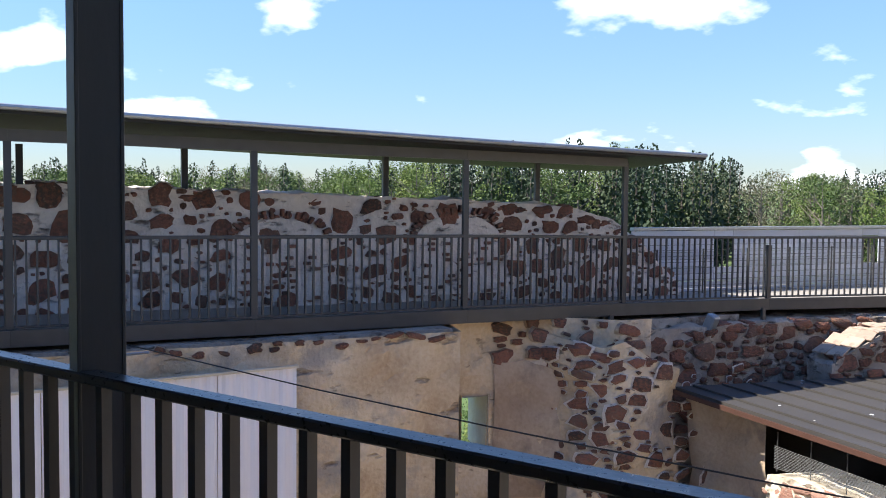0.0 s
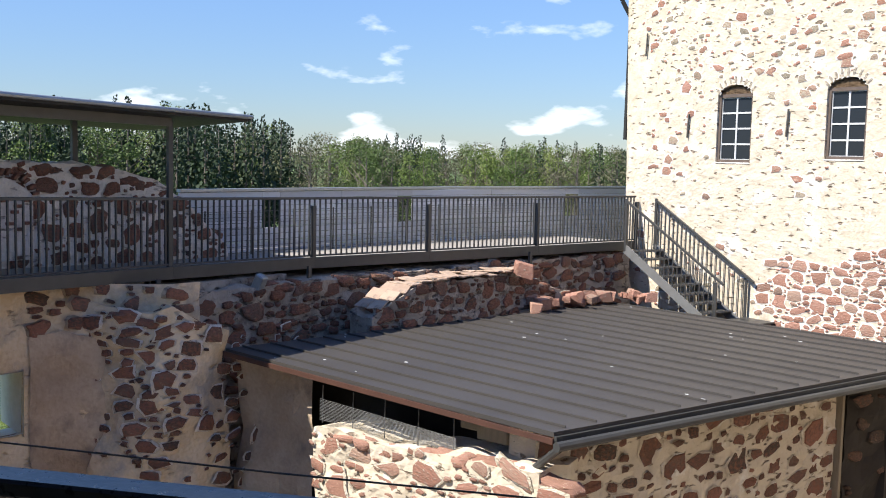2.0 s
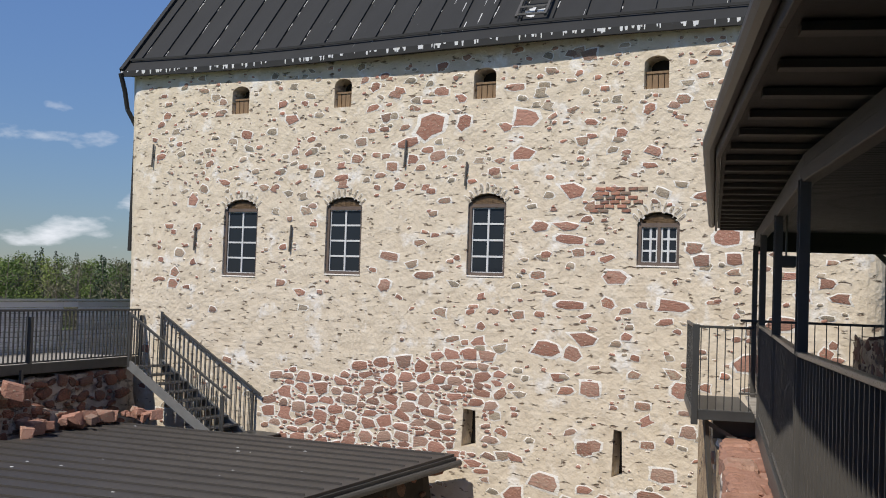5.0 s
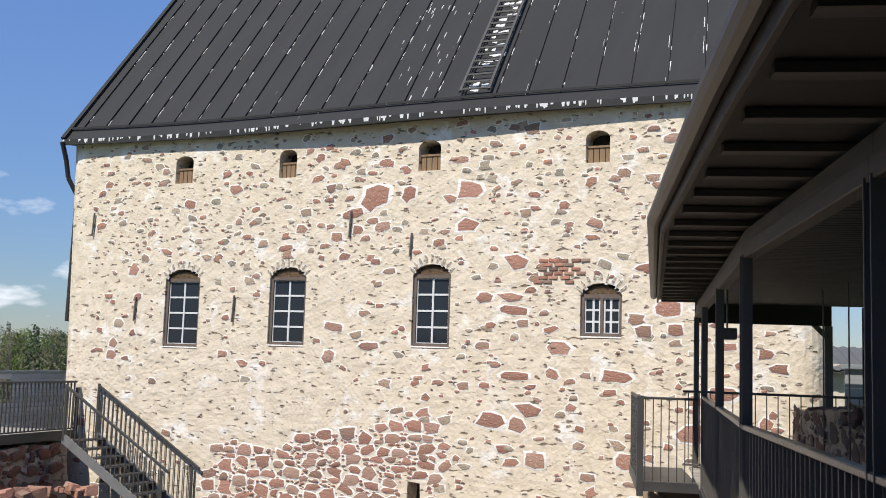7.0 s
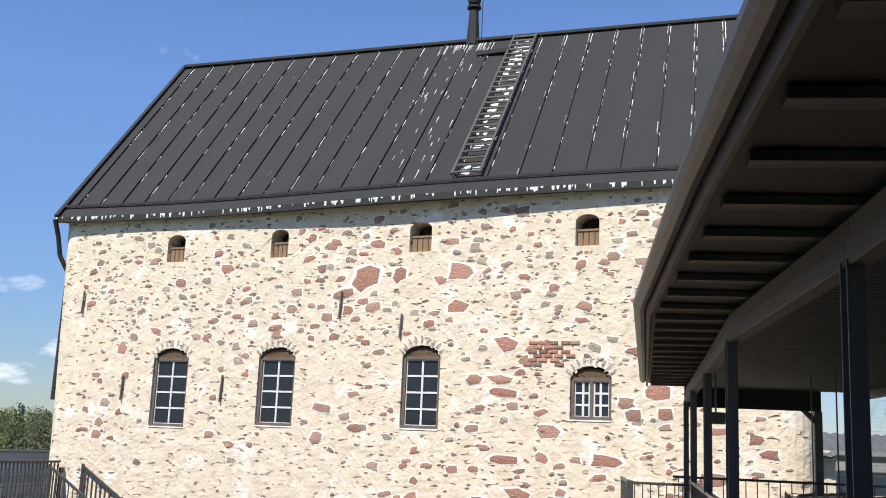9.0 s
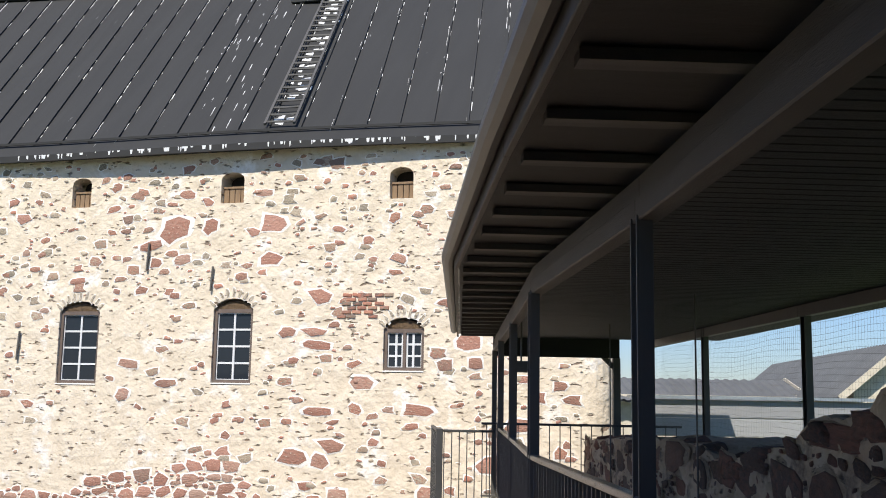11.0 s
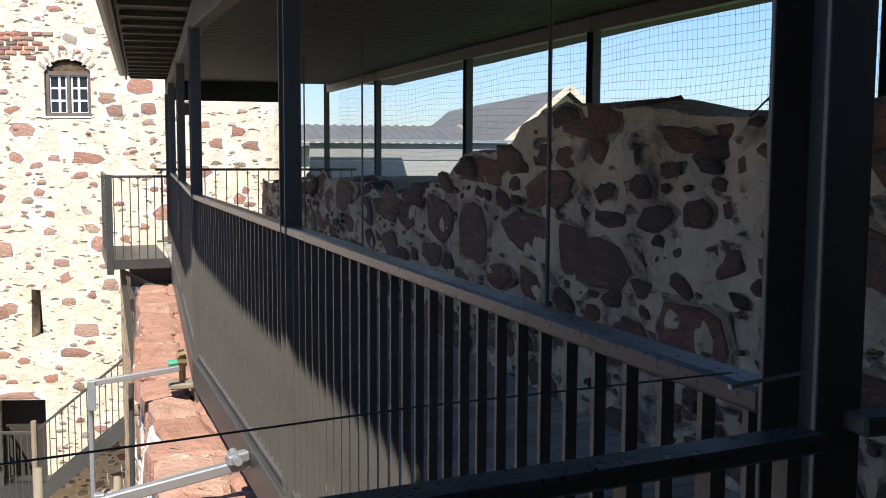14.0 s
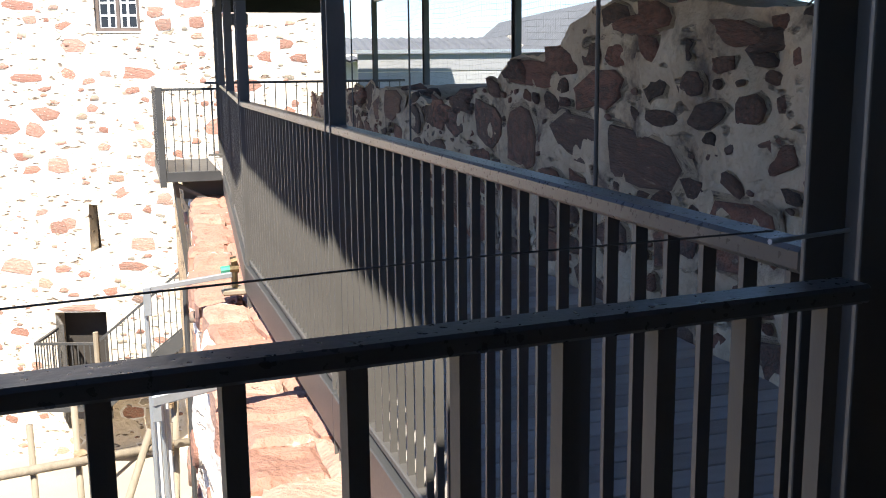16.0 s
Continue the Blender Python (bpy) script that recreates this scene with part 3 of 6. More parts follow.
for a, b, c, d in HATCHES:
    def shutter(bm):
        n = 4
        for i in range(n):
            x = a + (b - a) * i / n
            box(bm, (x + 0.006, 0.2, c), (x + (b - a) / n - 0.006, 0.235, d - 0.3), bevel=0.004)
        box(bm, (a, 0.18, d - 0.3), (b, 0.24, d - 0.26))
    part("shutter", (lambda bm: (shutter(bm), bm)[1])(bmesh.new()), "shutter", keep, "small plank shutter under a low arch").location.y = -0.09
# iron wall ties
for u, z0, z1 in ((0.87, 3.95, 4.48), (2.26, 2.03, 2.56), (4.93, 2.04, 2.61), (7.7, 3.78, 4.31), (9.08, 3.37, 3.84)):
    part("wall_tie", (lambda bm: (bar(bm, (u, -0.045, z0), (u + 0.03, -0.045, z1), 0.035, 0.035, 0.006), rod(bm, (u + 0.015, 0.02, (z0 + z1) / 2), (u + 0.015, -0.05, (z0 + z1) / 2), 0.03), bm)[2])(bmesh.new()), "steel", keep, "black iron wall tie")
# half open iron door leaf
def leaf_fn(bm):
    m = pose(DOOR[0] + 0.02, 0.0, 0, 0, 0, -62)
    for x in (0, 0.17, 0.34, 0.51, 0.68):
        box(bm, (x, -0.02, -4.85), (x + 0.035, 0.02, -2.98), m)
    for z in (-4.85, -4.4, -3.95, -3.5, -3.02):
        box(bm, (0, -0.018, z), (0.71, 0.018, z + 0.035), m)
part("door", (lambda bm: (leaf_fn(bm), bm)[1])(bmesh.new()), "steel", keep, "iron lattice door standing open")

# roof of the keep: eave line and ridge in the keep's own axes
KI = KEEP.inverted()
RL, RR = KI @ Vector((-11.98, 27.62, 12.07)), KI @ Vector((4.9, 24.2, 12.05))
E0, E1 = Vector((-0.05, -0.20, 6.2)), Vector((LONG + 0.4, -0.20, 6.05))


def roof_at(s, k):
    """A point of the front slope: s along, k up the slope."""
    e = E0.lerp(E1, s)
    e.z += -0.10 * math.sin(s * math.pi * 2) * 0.4
    e.y += 0.06 * math.sin(s * 9)
    return e.lerp(RL.lerp(RR, s), k)


def roof_fn(bm):
    rows = [[roof_at(i / 30, k) for i in range(31)] for k in (0, 0.12, 0.5, 1)]
    vs = sheet(bm, rows)
    backl, backr = Vector((RL.x + 0.3, 13.9, 6.1)), Vector((RR.x, 13.9, 6.1))
    bm.faces.new((vs[3][0], bm.verts.new(RR), bm.verts.new(backr), bm.verts.new(backl)))
    under = [[roof_at(i / 30, 0) + Vector((0, 0, -0.10)) for i in range(31)], [roof_at(i / 30, 0) + Vector((0, 0.55, -0.02)) for i in range(31)]]
    sheet(bm, [[roof_at(i / 30, 0) for i in range(31)], under[0]])
    sheet(bm, under)


roof = part("roof", (lambda bm: (roof_fn(bm), bm)[1])(bmesh.new()), "roof_tin", keep, "black standing-seam sheet roof streaked with white")
part("gable", (lambda bm: (bm.faces.new([bm.verts.new(p) for p in (E0 + Vector((0.3, 0.38, -0.2)), RL + Vector((0.15, 0, -0.15)), Vector((RL.x + 0.3, 13.5, 6.1)))]), bm)[1])(bmesh.new()), "dark_wood", keep)
slope = (RL - E0).normalized()
for i in range(26):
    s = (i + 0.5) / 26
    a, b = roof_at(s, 0.055), roof_at(s, 0.995)
    part("seam", (lambda bm: (bar(bm, a + Vector((0, -0.01, 0.012)), b + Vector((0, -0.01, 0.012)), 0.035, 0.05, up=(0, -0.7, 0.7)), bm)[1])(bmesh.new()), "roof_tin", roof)
part("eave_board", (lambda bm: (sheet(bm, [[roof_at(i / 30, 0) + Vector((0, y, z)) for i in range(31)] for y, z in ((-0.055, 0.015), (-0.055, -0.115), (-0.005, -0.115), (-0.005, 0.015), (-0.055, 0.015))]), bm)[1])(bmesh.new()), "roof_tin", roof, "black eave edge with white streaks")
part("verge", (lambda bm: (bar(bm, roof_at(0, 0) + Vector((-0.02, 0, 0.03)), roof_at(0, 1) + Vector((-0.02, 0, 0.03)), 0.1, 0.12), bm)[1])(bmesh.new()), "roof_tin", roof)
part("ridge_cap", (lambda bm: (bar(bm, RL + Vector((0, 0, 0.03)), RR + Vector((0, 0, 0.03)), 0.22, 0.1, 0.02), bm)[1])(bmesh.new()), "roof_tin", roof)


def downpipe_fn(bm):
    pts = [(0.0, -0.3, 6.15), (-0.02, -0.12, 5.75), (-0.04, 0.0, 5.35), (0.08, 0.2, 4.95), (0.04, 0.2, 2.0)]
    for p, q in zip(pts, pts[1:]):
        rod(bm, p, q, 0.055)
part("downpipe", (lambda bm: (downpipe_fn(bm), bm)[1])(bmesh.new()), "roof_tin", keep, "black cranked downpipe at the corner")


def ladder_fn(bm):
    s0, s1 = 0.593, 0.628
    n = Vector((0, -0.09, 0.07))
    for s in (s0, s1):
        bar(bm, roof_at(s, 0.07) + n, roof_at(s, 0.99) + n, 0.05, 0.05)
    for i in range(26):
        k = 0.08 + 0.9 * i / 25
        bar(bm, roof_at(s0, k) + n, roof_at(s1, k) + n, 0.05, 0.035)
tagged(part("roof_ladder", (lambda bm: (ladder_fn(bm), bm)[1])(bmesh.new()), "steel", roof), "black steel roof ladder")
part("roof_hatch", (lambda bm: (box(bm, (-0.45, -0.1, 0), (0.45, 0.25, 0.14), Matrix.Translation(roof_at(0.568, 0.87)), 0.02), bm)[1])(bmesh.new()), "roof_tin", roof)


def spire_fn(bm):
    p = roof_at(0.523, 1.0)
    bmesh.ops.create_cone(bm, cap_ends=True, segments=8, radius1=0.2, radius2=0.13, depth=1.0, matrix=Matrix.Translation(p + Vector((0, 0, 0.4))))
    bmesh.ops.create_cone(bm, cap_ends=True, segments=8, radius1=0.2, radius2=0.2, depth=0.05, matrix=Matrix.Translation(p + Vector((0, 0, 1.0))))
    bmesh.ops.create_icosphere(bm, subdivisions=2, radius=0.18, matrix=Matrix.Translation(p + Vector((0, 0, 1.2))))
    rod(bm, p + Vector((0.25, 0, 0)), p + Vector((0.25, 0, 1.9)), 0.012)
part("snow_rail", (lambda bm: (sheet(bm, [[roof_at(i / 30, 0.05) + Vector((0, y, z)) for i in range(31)] for y, z in ((-0.05, 0.075), (-0.05, 0.025), (-0.015, 0.025), (-0.015, 0.075), (-0.05, 0.075))]), bm)[1])(bmesh.new()), "roof_tin", roof, "black snow rail above the eave")
part("finial", (lambda bm: (spire_fn(bm), bm)[1])(bmesh.new()), "roof_tin", roof, "black sheet-clad ridge finial")

# stones of the keep's front
OPEN = [(a - 0.1, b + 0.1, c - 0.08, d + 0.05) for a, b, c, d in WINDOWS + HATCHES + SLITS + [DOOR]]


def in_red(u, z):
    """The patch where the plaster is gone and red stones lie close."""
    top = -0.62 + 0.17 * (u - 4.6) + 0.25 * noise.noise(Vector((u * 0.9, 0, 5)))
    return 4.6 + 0.5 * noise.noise(Vector((z * 2, 3, 0))) < u < 9.75 + 0.4 * noise.noise(Vector((z * 2, 8, 0))) and -1.95 < z < top


def keep_density(u, z):
    if in_red(u, z):
        return 0.0
    if 1.0 < u < 8.5 and -0.9 < z < 1.35:
        return 0.03
    if u < 1.05:
        return 0.05
    if z > 3.2:
        return 0.55
    return 0.16 if u < 10.2 else 0.28


def red_density(u, z):
    """Larger red stones, most of them low down and towards the gallery."""
    if in_red(u, z):
        return 0.0
    if 1.0 < u < 7.6 and -0.9 < z < 1.1:
        return 0.06
    if u < 2.4 and -0.5 < z < 2.6:
        return 1.0
    return 0.5 if u < 9.5 and z < 3.2 else 0.85


BOLD = [(8.25, 4.55, 0.62, 0.42), (7.75, 4.25, 0.45, 0.2), (9.0, 4.6, 0.3, 0.26), (10.3, 4.62, 0.5, 0.32), (10.3, 3.98, 0.52, 0.22), (11.3, 3.25, 0.42, 0.3), (11.2, 2.6, 0.46, 0.17),
        (11.25, 2.35, 0.5, 0.18), (7.4, 2.0, 0.44, 0.16), (11.3, 1.15, 0.5, 0.17), (13.2, 1.2, 0.55, 0.2), (11.6, 0.55, 0.45, 0.26), (10.85, 0.35, 0.5, 0.3), (13.4, -0.25, 0.34, 0.3),
        (14.5, 0.3, 0.45, 0.3), (14.1, 2.4, 0.4, 0.3), (15.0, 1.0, 0.5, 0.25), (13.1, -1.7, 0.45, 0.24), (12.9, -2.1, 0.5, 0.15), (10.9, -2.1, 0.55, 0.3), (10.3, -2.4, 0.4, 0.3), (11.9, -2.85, 0.75, 0.13)]
FACE = lambda u, z: (Vector((u, 0.0, z)), Vector((0, -1, 0)), Vector((1, 0, 0)))
red = scatter(22, (4.2, 10.2, -1.95, 0.5), 4200, (0.06, 0.36), flat=0.52, gap=0.98, skip=OPEN, tries=6, keep=lambda u, z: 1.0 if in_red(u, z) else 0.0)
lay_stones(red, FACE, front, "red_stone", 0.016, 150, 4, style="flush")
lay_stones(scatter(23, (10.4, 16.0, -5, 3.6), 26, (0.2, 0.5), flat=0.5, skip=OPEN, fixed=BOLD), FACE, front, "red_stone", 0.013, 60, 5, style="flush")
stones = scatter(21, (0.6, 16.1, -5.5, 5.95), 3900, (0.045, 0.29), flat=0.5, tries=2, keep=keep_density, skip=OPEN + [(u - w / 2, u + w / 2, z - h / 2, z + h / 2) for u, z, w, h in BOLD])
lay_stones(stones, FACE, front, "field_stone", 0.011, 220, 3, style="flush")
blocks = scatter(24, (0.7, 16.1, -5.2, 5.9), 520, (0.09, 0.33), flat=0.55, gap=1.3, tries=3, keep=red_density, skip=OPEN + [(u - w / 2, u + w / 2, z - h / 2, z + h / 2) for u, z, w, h in BOLD])
lay_stones(blocks, FACE, front, "red_stone", 0.013, 260, 6, style="flush")
# upright stones fanned over the window arches
fan = []
for a, b, c, d in WINDOWS:
    for i in range(9):
        g = radians(-62 + 124 * i / 8)
        fan.append(((a + b) / 2 + ((b - a) / 2 + 0.10) * math.sin(g), d - 0.30 + 0.40 * math.cos(g), 0.06, 0.17, -math.degrees(g) * 0.8))
lay_stones(fan, FACE, front, "plaster", 0.010, 60, 7, style="flush")

# brick patch beside the short window
r = random.Random(9)
wb = None
for j in range(6):
    for i in range(5):
        u, z = 11.72 + i * 0.2 + (0.1 if j % 2 else 0) + r.uniform(-0.02, 0.02), 2.88 + j * 0.078
        if u > 12.42 and z < 3.02 or r.random() < 0.12:
            continue
        m = pose(u, -0.012, z, 0, r.gauss(0, 3), 0)
        if wb is None:
            wb = one("brick", lambda bm: box(bm, (-0.085, -0.012, -0.03), (0.085, 0.03, 0.03), bevel=0.006), "stone", front)
            wb.matrix_local = m
        else:
            again(wb, m, front)


# pale streaks down the roof from ridge and seams
def streaks_fn(bm):
    r = random.Random(4)
    n = (RL - E0).cross(E1 - E0).normalized()
    n = n if n.z > 0 else -n
    for i in range(1250):
        s = (r.randrange(26) + 0.5) / 26 + r.choice((-1, 1)) * r.uniform(0.0009, 0.0022)
        if i % 14 == 0:
            s = r.uniform(0.47, 0.56)
        k = 0.985 - r.random() ** 1.7 * 0.9 if i % 3 else 0.985
        long = r.uniform(0.008, 0.05) if i % 3 else r.uniform(0.01, 0.08)
        wd = r.uniform(0.0003, 0.0008)
        pts = [roof_at(s - wd, k), roof_at(s + wd, k), roof_at(s + wd * 0.4, max(0.01, k - long)), roof_at(s - wd * 0.4, max(0.01, k - long))]
        bm.faces.new([bm.verts.new(p + n * 0.006) for p in pts])
    for i in range(70):
        k = r.uniform(0.09, 0.98)
        s, wd = r.uniform(0.597, 0.624), r.uniform(0.002, 0.006)
        pts = [roof_at(s - wd, k), roof_at(s + wd, k + 0.004), roof_at(s + wd, k - r.uniform(0.008, 0.02)), roof_at(s - wd, k - r.uniform(0.004, 0.012))]
        bm.faces.new([bm.verts.new(p + n * 0.007) for p in pts])
    for i in range(150):
        s, wd = r.random(), r.uniform(0.0006, 0.0022)
        a = roof_at(s, 0) + Vector((0, -0.06, 0.01))
        h = r.uniform(0.02, 0.1)
        bm.faces.new([bm.verts.new(a + Vector(p)) for p in ((-wd * 16, 0, 0), (wd * 16, 0, 0), (wd * 10, 0, -h), (-wd * 10, 0, -h))])
part("lime_staining", (lambda bm: (streaks_fn(bm), bm)[1])(bmesh.new()), "frame_paint", roof, "white streaks run down the sheets")["kind"] = "stuff"

# ---- railings and galleries ----


def railing(thing, line, z_of, top=1.1, step=0.1, w=0.02, d=0.03, mat="steel", rail=(0.06, 0.05), low=0.06, lower_rail=True, start=None):
    """Handrail, bottom rail and one picket after another along a line in plan."""
    pts = [Vector((x, y, 0)) for x, y in line]
    n = len(pts)
    for name, z, (rw, rh) in (("handrail", top, rail),) + ((("bottom_rail", low, (0.04, 0.03)),) if lower_rail else ()):
        for a, b in zip(pts, pts[1:]):
            def fn(bm):
                e = (b - a).normalized() * 0.004
                bar(bm, a + Vector((0, 0, z_of(a) + z - rh / 2)) - e, b + Vector((0, 0, z_of(b) + z - rh / 2)) + e, rw, rh, min(0.006, rh * 0.18))
            one(name, fn, "rail_paint" if mat == "steel" and name == "handrail" else mat, thing)
    first = None
    total = length(pts)
    k = int(total / step) if start is None else int((total - start) / step) + 1
    for i in range(k):
        p, h = along(pts, (i + 0.5) * total / k if start is None else start + i * step)
        m = Matrix.Translation((p.x, p.y, z_of(p) + low)) @ Matrix.Rotation(math.atan2(h.y, h.x), 4, "Z")
        if first is None:
            first = one("picket", lambda bm: box(bm, (-w / 2, -d / 2, 0), (w / 2, d / 2, top - low - rail[1] / 2)), mat, thing)
            first.matrix_local = m
        else:
            again(first, m, thing)


def post_fn(w, d):
    """A channel section one metre long, open to the courtyard: flanges w wide, d apart."""
    def fn(bm):
        for y in (-d / 2, d / 2 - 0.009):
            box(bm, (-w / 2, y, 0), (w / 2, y + 0.009, 1), bevel=0.0015)
        box(bm, (w / 2 - 0.01, -d / 2 + 0.009, 0), (w / 2 - 0.002, d / 2 - 0.009, 1))
    return fn


# our own gallery, on the thick wall
OWN = [(0.875, 1.0), (0.84, 3.91), (0.81, 6.76), (1.005, 9.6), (1.195, 12.5), (1.394, 15.3)]
own = tagged(empty("covered_gallery"), "dark steel roofed walkway along the castle wall", "walkway")
own_post = None
for i, (x, y) in enumerate(OWN):
    m = pose(x, y, -0.3) @ Matrix.Diagonal((1, 1, 2.47, 1))
    if own_post is None:
        own_post = one("post", post_fn(0.066, 0.106), "steel", own)
        own_post.matrix_local = m
    else:
        again(own_post, m, own)


def shell(bm, line, z0, z1, half):
    """A flat bar standing along a line."""
    for a, b in zip(line, line[1:]):
        bar(bm, (*a, (z0 + z1) / 2), (*b, (z0 + z1) / 2), half, z1 - z0, 0.004)


for a, b in zip([(0.80, 1.0)] + OWN[1:], OWN[1:]):
    one("beam", lambda bm: bar(bm, (a[0] + 0.03, a[1], 2.292), (b[0] + 0.03, b[1], 2.292), 0.075, 0.092, 0.006), "beam_wood", own, "weathered brown timber beam")
    one("beam", lambda bm: bar(bm, (a[0] + 0.02, a[1], 2.197), (b[0] + 0.02, b[1], 2.197), 0.09, 0.095, 0.006), "beam_wood", own, "weathered brown timber beam")
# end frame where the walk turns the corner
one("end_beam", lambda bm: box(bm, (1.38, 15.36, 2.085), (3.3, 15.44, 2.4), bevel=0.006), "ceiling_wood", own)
one("end_post", lambda bm: box(bm, (3.2, 15.35, -0.3), (3.31, 15.45, 2.085), bevel=0.006), "steel", own)
one("knee_brace", lambda bm: bar(bm, (3.04, 15.4, 2.12), (3.24, 15.4, 1.92), 0.05, 0.07), "steel", own)
one("edge_beam", lambda bm: shell(bm, [(x - 0.02, y) for x, y in OWN[:5]], -0.17, 0.02, 0.05), "steel_far", own)
EAVES = [(0.34, 0.95), (0.32, 3.8), (0.34, 7.3), (0.87, 15.55)]
# back edge run out unseen past the posts, to keep sky light off wall_inner
BACK = [(4.5, 0.95), (4.5, 4.0), (4.5, 7.3), (4.9, 15.55)]


def own_roof_fn(bm):
    for z, flip in ((2.42, 1), (2.56, 0)):
        sheet(bm, [[(x, y, z) for x, y in EAVES], [((x + a) / 2, (y + b) / 2, z - 0.02) for (x, y), (a, b) in zip(EAVES, BACK)], [(x, y, z - 0.03) for x, y in BACK]])
    ring = EAVES + BACK[::-1]
    for (a, b) in zip(ring, ring[1:]):
        za, zb = (2.42 if a in EAVES else 2.39), (2.42 if b in EAVES else 2.39)
        sheet(bm, [[(*a, za), (*b, zb)], [(*a, za + 0.14), (*b, zb + 0.14)]])


def corner_roof_fn(bm):
    sheet(bm, [[(0.34, 0.95, z), (-0.2, 0.9, z), (-6, -1.75, z)] for z in (2.42, 2.56)])
    for z in (2.42, 2.56):
        bm.faces.new([bm.verts.new(p) for p in ((0.34, 0.95, z), (4.5, 0.95, z - 0.03), (4.5, -4, z - 0.03), (-6, -4, z), (-6, -1.75, z), (-0.2, 0.9, z))])


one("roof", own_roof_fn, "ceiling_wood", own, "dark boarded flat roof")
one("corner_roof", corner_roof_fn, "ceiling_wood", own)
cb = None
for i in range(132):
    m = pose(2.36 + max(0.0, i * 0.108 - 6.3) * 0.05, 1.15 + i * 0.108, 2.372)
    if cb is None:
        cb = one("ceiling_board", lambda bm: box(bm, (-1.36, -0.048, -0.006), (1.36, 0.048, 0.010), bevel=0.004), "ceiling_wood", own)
        cb.matrix_local = m
    else:
        again(cb, m, own)
first = None
for i in range(23):
    y = 2.11 + i * 0.6
    k = min(1, max(0, (y - 7.3) / 8.25))
    x = 0.34 + 0.53 * k
    j = one("joist", lambda bm: box(bm, (0, -0.045, 0), (0.62, 0.045, 0.035)), "dark_wood", own) if first is None else again(first, Matrix(), own)
    first = first or j
    j.matrix_local = pose(x + 0.03, y, 2.375, 0, 0, -4 if y > 7.3 else 0)
for a, b in zip(EAVES, EAVES[1:]):
    one("fascia", lambda bm: bar(bm, (a[0] - 0.02, a[1], 2.47), (b[0] - 0.02, b[1], 2.47), 0.03, 0.2, 0.004), "beam_wood", own)
    one("gutter", lambda bm: rod(bm, (a[0] - 0.08, a[1], 2.47), (b[0] - 0.08, b[1], 2.47), 0.05, 10), "steel", own)
BACKPOSTS = [(3.8, 1.2, 1.3), (3.75, 3.9, 1.35), (3.7, 6.78, 1.1), (3.7, 9.31, 1.2), (3.76, 12.6, 0.8), (3.82, 15.6, 0.8)]
for x, y, z in BACKPOSTS:
    again(own_post, pose(x, y, z) @ Matrix.Diagonal((1, 1, 2.38 - z, 1)), own)
one("back_beam", lambda bm: shell(bm, [(3.8, 1.0), (3.7, 6.75), (3.7, 9.4), (3.84, 15.6)], 2.26, 2.38, 0.08), "steel", own)
railing(own, [(0.874, 1.058)] + OWN[1:5], lambda p: 0.0, 1.1, 0.101, 0.012, 0.022, "steel", (0.06, 0.034), start=0.045)


def deck_boards(name, place, n, size, parent, mat="deck_wood"):
    f = None
    for i in range(n):
        if f is None:
            f = one(name, lambda bm: box(bm, (-size[0] / 2, -size[1] / 2, -size[2]), (size[0] / 2, size[1] / 2, 0), bevel=0.004), mat, parent)
            f.matrix_local = place(i)
        else:
            again(f, place(i), parent)


deck_boards("deck_board", lambda i: pose(1.72 + max(0, (i * 0.125 - 6.0)) * 0.06 * 0.9, 1.0 + i * 0.125, 0, 0, 0, 0), 116, (1.72, 0.117, 0.03), own)

# the walkway on which the camera stands
front_walk = tagged(empty("corner_walkway"), "dark steel corner walkway with picket railing", "walkway")
FRONT = [(0.78, 0.88), (-0.42, 0.765), (-2.0, 0.0), (-5.2, -1.53)]
FZ = lambda p: 0.0
railing(front_walk, FRONT[:2], FZ, 1.1, 0.1025, 0.019, 0.022, "steel", (0.046, 0.02), start=0.034)
railing(front_walk, FRONT[1:], FZ, 1.1, 0.089, 0.019, 0.022, "steel", (0.046, 0.02), start=0.046)
again(own_post, pose(-2.058, 0.009, -0.5, 0, 0, 8) @ Matrix.Diagonal((0.87, 0.87, 3.0, 1)), front_walk)
one("walk_deck", lambda bm: (box(bm, (-6, -3.5, -0.2), (3.0, -0.35, -0.03)), box(bm, (-0.35, -0.349, -0.2), (3.0, 0.95, -0.03))), "deck_wood", front_walk)
one("rail_end", lambda bm: bar(bm, (0.88, 0.93, 1.085), (1.05, 0.925, 1.08), 0.046, 0.023, 0.004), "steel", front_walk)

# far gallery
FAR = [(-12.6, -5.5), (-12.6, -2.4), (-12.65, 0.53), (-12.75, 3.44), (-12.95, 6.62), (-13.25, 9.67), (-13.22, 12.72), (-12.7, 15.36), (-12.14, 18.4), (-11.55, 21.8)]
DECK = lambda y: float(np.interp(y, (0.6, 3.4, 6.5, 9.7, 12.7, 15.4, 21.8), (-0.23, -0.26, -0.29, -0.36, -0.40, -0.41, -0.44)))
far = tagged(empty("far_gallery"), "dark steel walkway with picket railing, partly roofed", "walkway")
far_post = one("post", post_fn(0.066, 0.09), "steel_far", far)
far_post.matrix_local = pose(*FAR[0], DECK(FAR[0][1]) - 0.17) @ Matrix.Diagonal((0.95, 0.95, 2.45, 1))
for i, (x, y) in list(enumerate(FAR))[1:]:
    h = 2.45 if i < 6 else 1.12
    again(far_post, pose(x + (0.0 if i < 6 else 0.04), y, DECK(y) - 0.17) @ Matrix.Diagonal((0.95, 0.95, h, 1)), far)
railing(far, FAR, lambda p: DECK(p.y), 1.1, 0.118, 0.022, 0.03, "steel_far", (0.05, 0.045))
